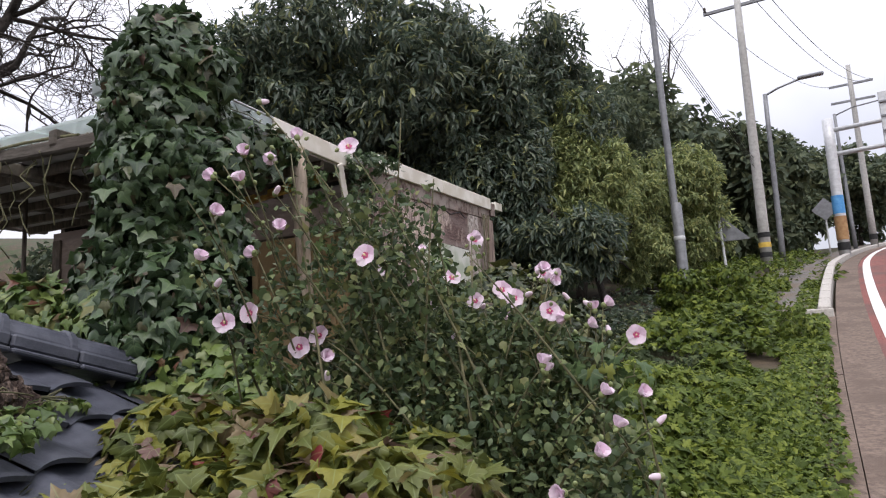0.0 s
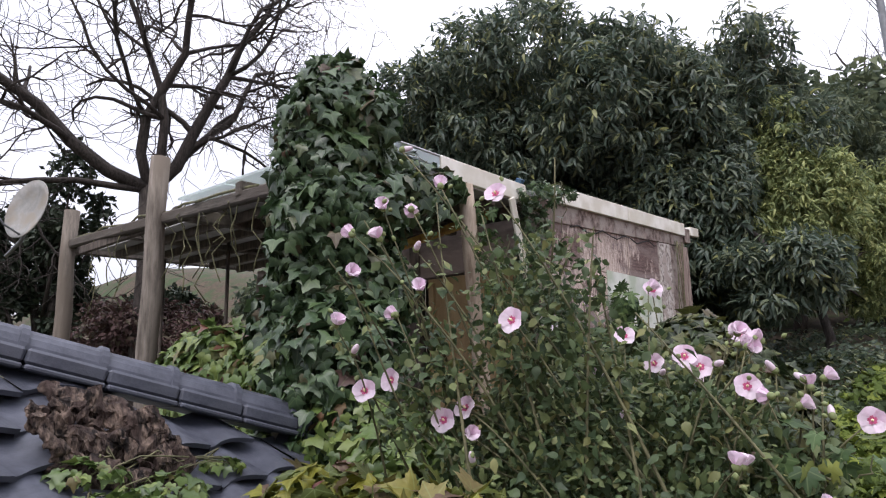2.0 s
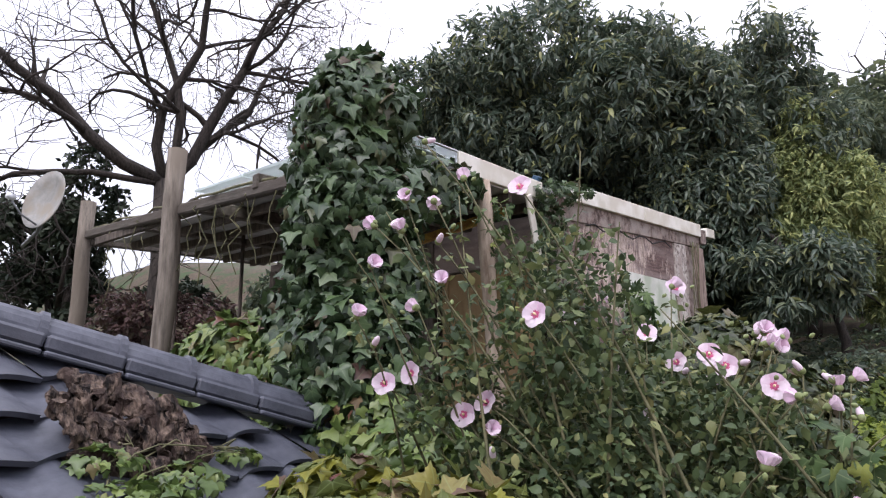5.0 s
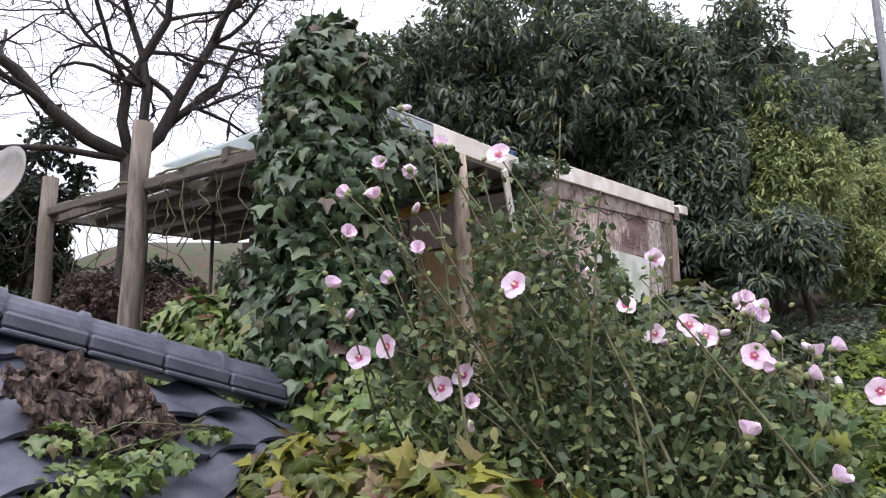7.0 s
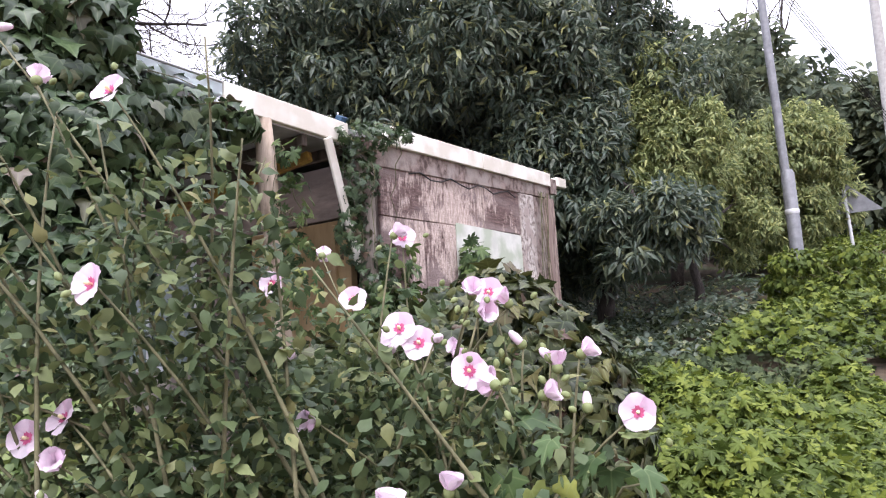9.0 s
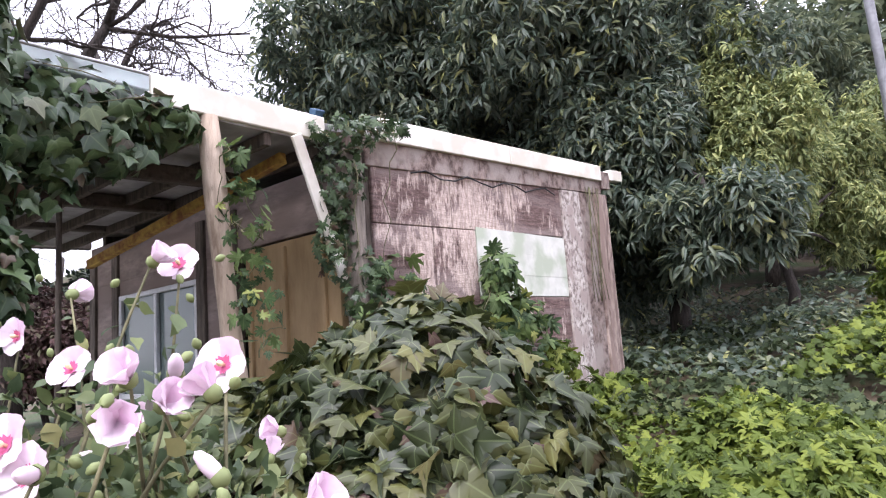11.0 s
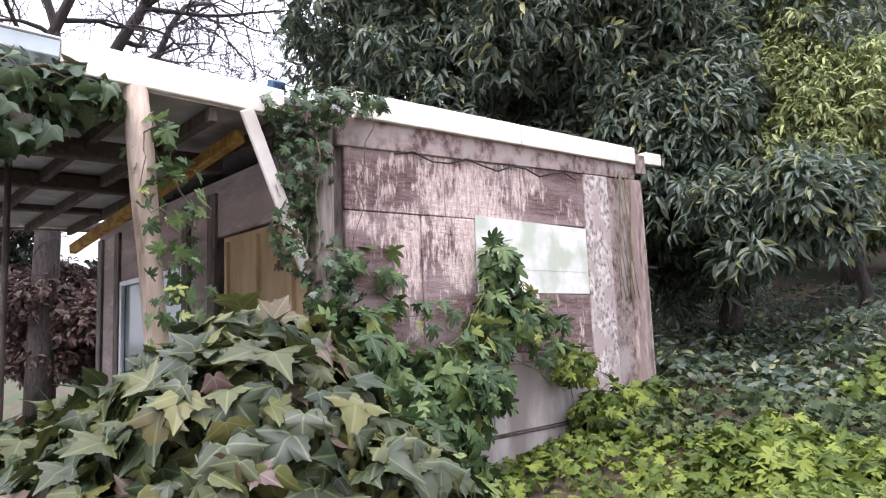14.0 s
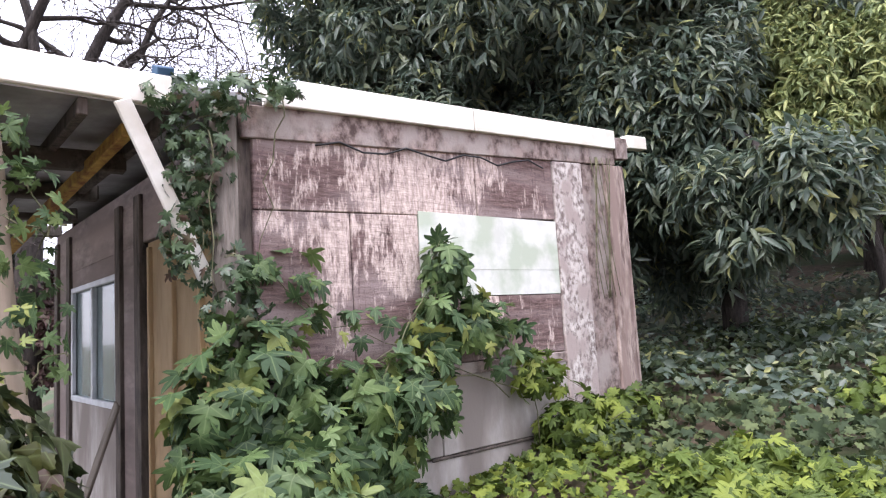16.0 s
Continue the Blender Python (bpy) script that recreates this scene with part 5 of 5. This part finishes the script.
vine("low_bush", "small green weed clump on the pavement edge", lumpy(-0.35, 10.2, 1.5, 0.3, 0.4, 0.3, 8, 0.5, 42), 500, 0.07, OVAL, L_GROUND, category="bush")


# ---- trees ----
def tree(name, label, trunk, height, lumps, n, per, size, shape, mat, droop=0.6, r=0.16, seed=1, depth=0.5):
    ob = thing(name, label, "tree")
    x, y = trunk
    z = ground_z(x, y) - 0.1
    rr = np.random.default_rng(seed)
    lines = [([(x + 0.05 * i * rr.normal(), y + 0.05 * i * rr.normal(), z + height * i / 6) for i in range(7)], list(np.linspace(r, r * 0.45, 7)))]
    base = np.array([x, y, z + height * 0.35])
    for e in lumps[:: max(1, len(lumps) // 14)]:
        c = np.array(e[:3])
        b = base + np.array([0, 0, height * 0.5 * rr.random()])
        mid = (b + c) / 2 + rr.normal(size=3) * 0.15
        lines.append(([b, mid, c], [r * 0.4, r * 0.25, r * 0.08]))
    part("trunk", tube_mesh("trunk", lines, M_BARK, 7), ob, "dark brown trunk and limbs")
    part("crown", sprays("crown", lumps, n, per, size, shape, mat, droop, depth=depth), ob)
    return ob


tree("chestnut_tree", "large dark green chestnut tree behind the shed", (-6.6, 10.6), 5.5, lumpy(-7.4, 10.0, 6.05, 3.5, 2.7, 2.8, 76, 0.25, 51) + lumpy(-5.0, 12.4, 6.3, 2.0, 1.7, 2.3, 42, 0.26, 50) + lumpy(-6.0, 10.8, 3.6, 2.2, 1.6, 1.4, 24, 0.33, 57) + lumpy(-8.3, 8.5, 6.5, 1.7, 1.6, 1.7, 26, 0.32, 59), 9500, 9, 0.2, LANCE, L_CHEST, seed=51)
tree("chestnut_tree", "drooping dark chestnut branches beside the shed", (-4.7, 11.4), 4.5, lumpy(-5.2, 11.0, 4.6, 1.5, 1.5, 2.9, 60, 0.27, 52) + lumpy(-3.6, 10.2, 3.0, 0.85, 0.8, 0.8, 16, 0.36, 58), 6500, 9, 0.19, LANCE, L_CHEST, seed=52)
tree("chestnut_tree", "dark chestnut tree further back", (-8.5, 14.5), 6.5, lumpy(-8.0, 14.5, 6.8, 3.2, 2.6, 3.0, 40, 0.32, 53), 3500, 8, 0.24, SLIM, L_CHEST, seed=53)
tree("light_tree", "bright green leafy tree by the footpath", (-3.8, 13.0), 3.0, lumpy(-3.75, 12.3, 4.5, 1.1, 1.1, 2.0, 60, 0.22, 54) + lumpy(-3.5, 14.6, 4.0, 1.2, 1.2, 1.6, 34, 0.24, 59), 5600, 9, 0.14, LANCE, L_LOCUST, seed=54, r=0.09)
tree("light_tree", "mid green tree behind the steel pole", (-3.3, 18.5), 3.5, lumpy(-3.2, 18.2, 4.6, 1.7, 1.8, 2.0, 44, 0.3, 55), 3800, 9, 0.17, LANCE, L_LOCUST, seed=55, r=0.1)
tree("chestnut_tree", "dark tree filling the gap behind the pole", (-5.5, 17), 5, lumpy(-5.6, 17.5, 6.0, 2.4, 2.4, 3.0, 50, 0.3, 56), 3600, 8, 0.24, SLIM, L_FOREST, seed=56)
fr2 = random.Random(9)
for i, (x, y, h, w) in enumerate([(-9, 21, 8.0, 3.2), (-5.5, 24, 7.5, 2.8), (-2.8, 27, 5.5, 2.0), (-6, 30, 8.5, 3.2), (-2.5, 34, 6.5, 2.4), (-5, 40, 8.5, 3.4), (-1.0, 43, 6.5, 2.6), (-2.0, 52, 8.5, 3.6), (3.0, 58, 7.5, 3.4), (8, 66, 8.5, 4.0), (15, 72, 9, 4.5), (-12, 34, 9, 4), (-13, 18, 8, 3.4), (-14, 26, 9, 3.6)]):
    z = ground_z(x, y)
    tree("roadside_tree", "dark green tree on the wooded slope", (x, y), h * 0.7, lumpy(x, y, z + h * 0.52, w, w, h * 0.5, 34, 0.32, 60 + i), 1500, 8, 0.32 + 0.004 * y, SMALL, L_FOREST, seed=60 + i)

# bare tree
BT = Vector((-12.4, 4.72, 0.3))
bare = thing("bare_tree", "leafless dark tree with spreading crooked branches", "tree")
part("trunk", tube_mesh("trunk", [([BT, BT + Vector((0.05, 0, 1.7)), BT + Vector((0.0, 0.05, 3.4)), BT + Vector((-0.05, 0, 5.0))], [0.24, 0.21, 0.19, 0.17])], M_BARK, 9), bare, "dark grey trunk")
fork = BT + Vector((-0.05, 0, 4.95))
for k, (way, ln, r_) in enumerate([((-0.35, -0.92, 0.5), 5.4, 0.14), ((-0.2, -0.42, 1), 5.0, 0.11), ((0.05, -0.05, 1.0), 4.8, 0.10), ((0.33, 0.75, 0.7), 5.4, 0.13), ((0.2, 0.5, 1.0), 4.8, 0.1), ((-0.35, -0.9, 0.15), 4.2, 0.07)]):
    limb = branch_lines(fork, way, ln, r_, 3, 8, 80 + k, 0.55, 0.02, 0.58)
    part("limb", tube_mesh("limb", limb, M_BARK, 4), bare)
far_bare = thing("bare_tree", "small leafless tree on the skyline", "tree")
lines = []
for k in range(3):
    lines += branch_lines((-5.0, 26, 9.5), ((-0.5, 0.3, 0.9)[k] * 0.8, 0, 1), 3.6, 0.07, 2, 5, 95 + k, 0.3, 0.05)
lines.append(([(-5.0, 26, 4), (-5, 26, 7), (-5, 26, 9.6)], [0.16, 0.12, 0.08]))
part("limb", tube_mesh("limb", lines, M_BARK, 4), far_bare)
tree("pine_tree", "dark pine at the far edge of the yard", (-17, 4.2), 6, lumpy(-17, 4.0, 4.6, 1.5, 1.6, 2.6, 26, 0.24, 101), 1000, 10, 0.2, SMALL, L_PINE, 0.0, seed=101)
tree("pine_tree", "dark low pine beyond the porch", (-18, 7), 4, lumpy(-18, 7.2, 2.6, 2.0, 2.0, 1.6, 24, 0.35, 102), 1800, 10, 0.2, SMALL, L_PINE, 0.0, seed=102)
tree("red_maple", "reddish brown maple behind the pergola", (-13.5, 5.6), 2.2, lumpy(-13.3, 5.4, 2.4, 1.6, 1.6, 1.1, 26, 0.35, 103), 2600, 8, 0.13, SMALL, L_RED, seed=103, r=0.07)
tree("yard_tree", "dark green tree behind the parked car", (-15, 9.5), 3, lumpy(-15, 10, 2.6, 2.4, 2.4, 2.0, 30, 0.35, 104), 2400, 8, 0.22, SMALL, L_FOREST, seed=104)

for ob in scene.objects:
    if ob.name.startswith("roof_sheet"):
        ob.visible_shadow = False
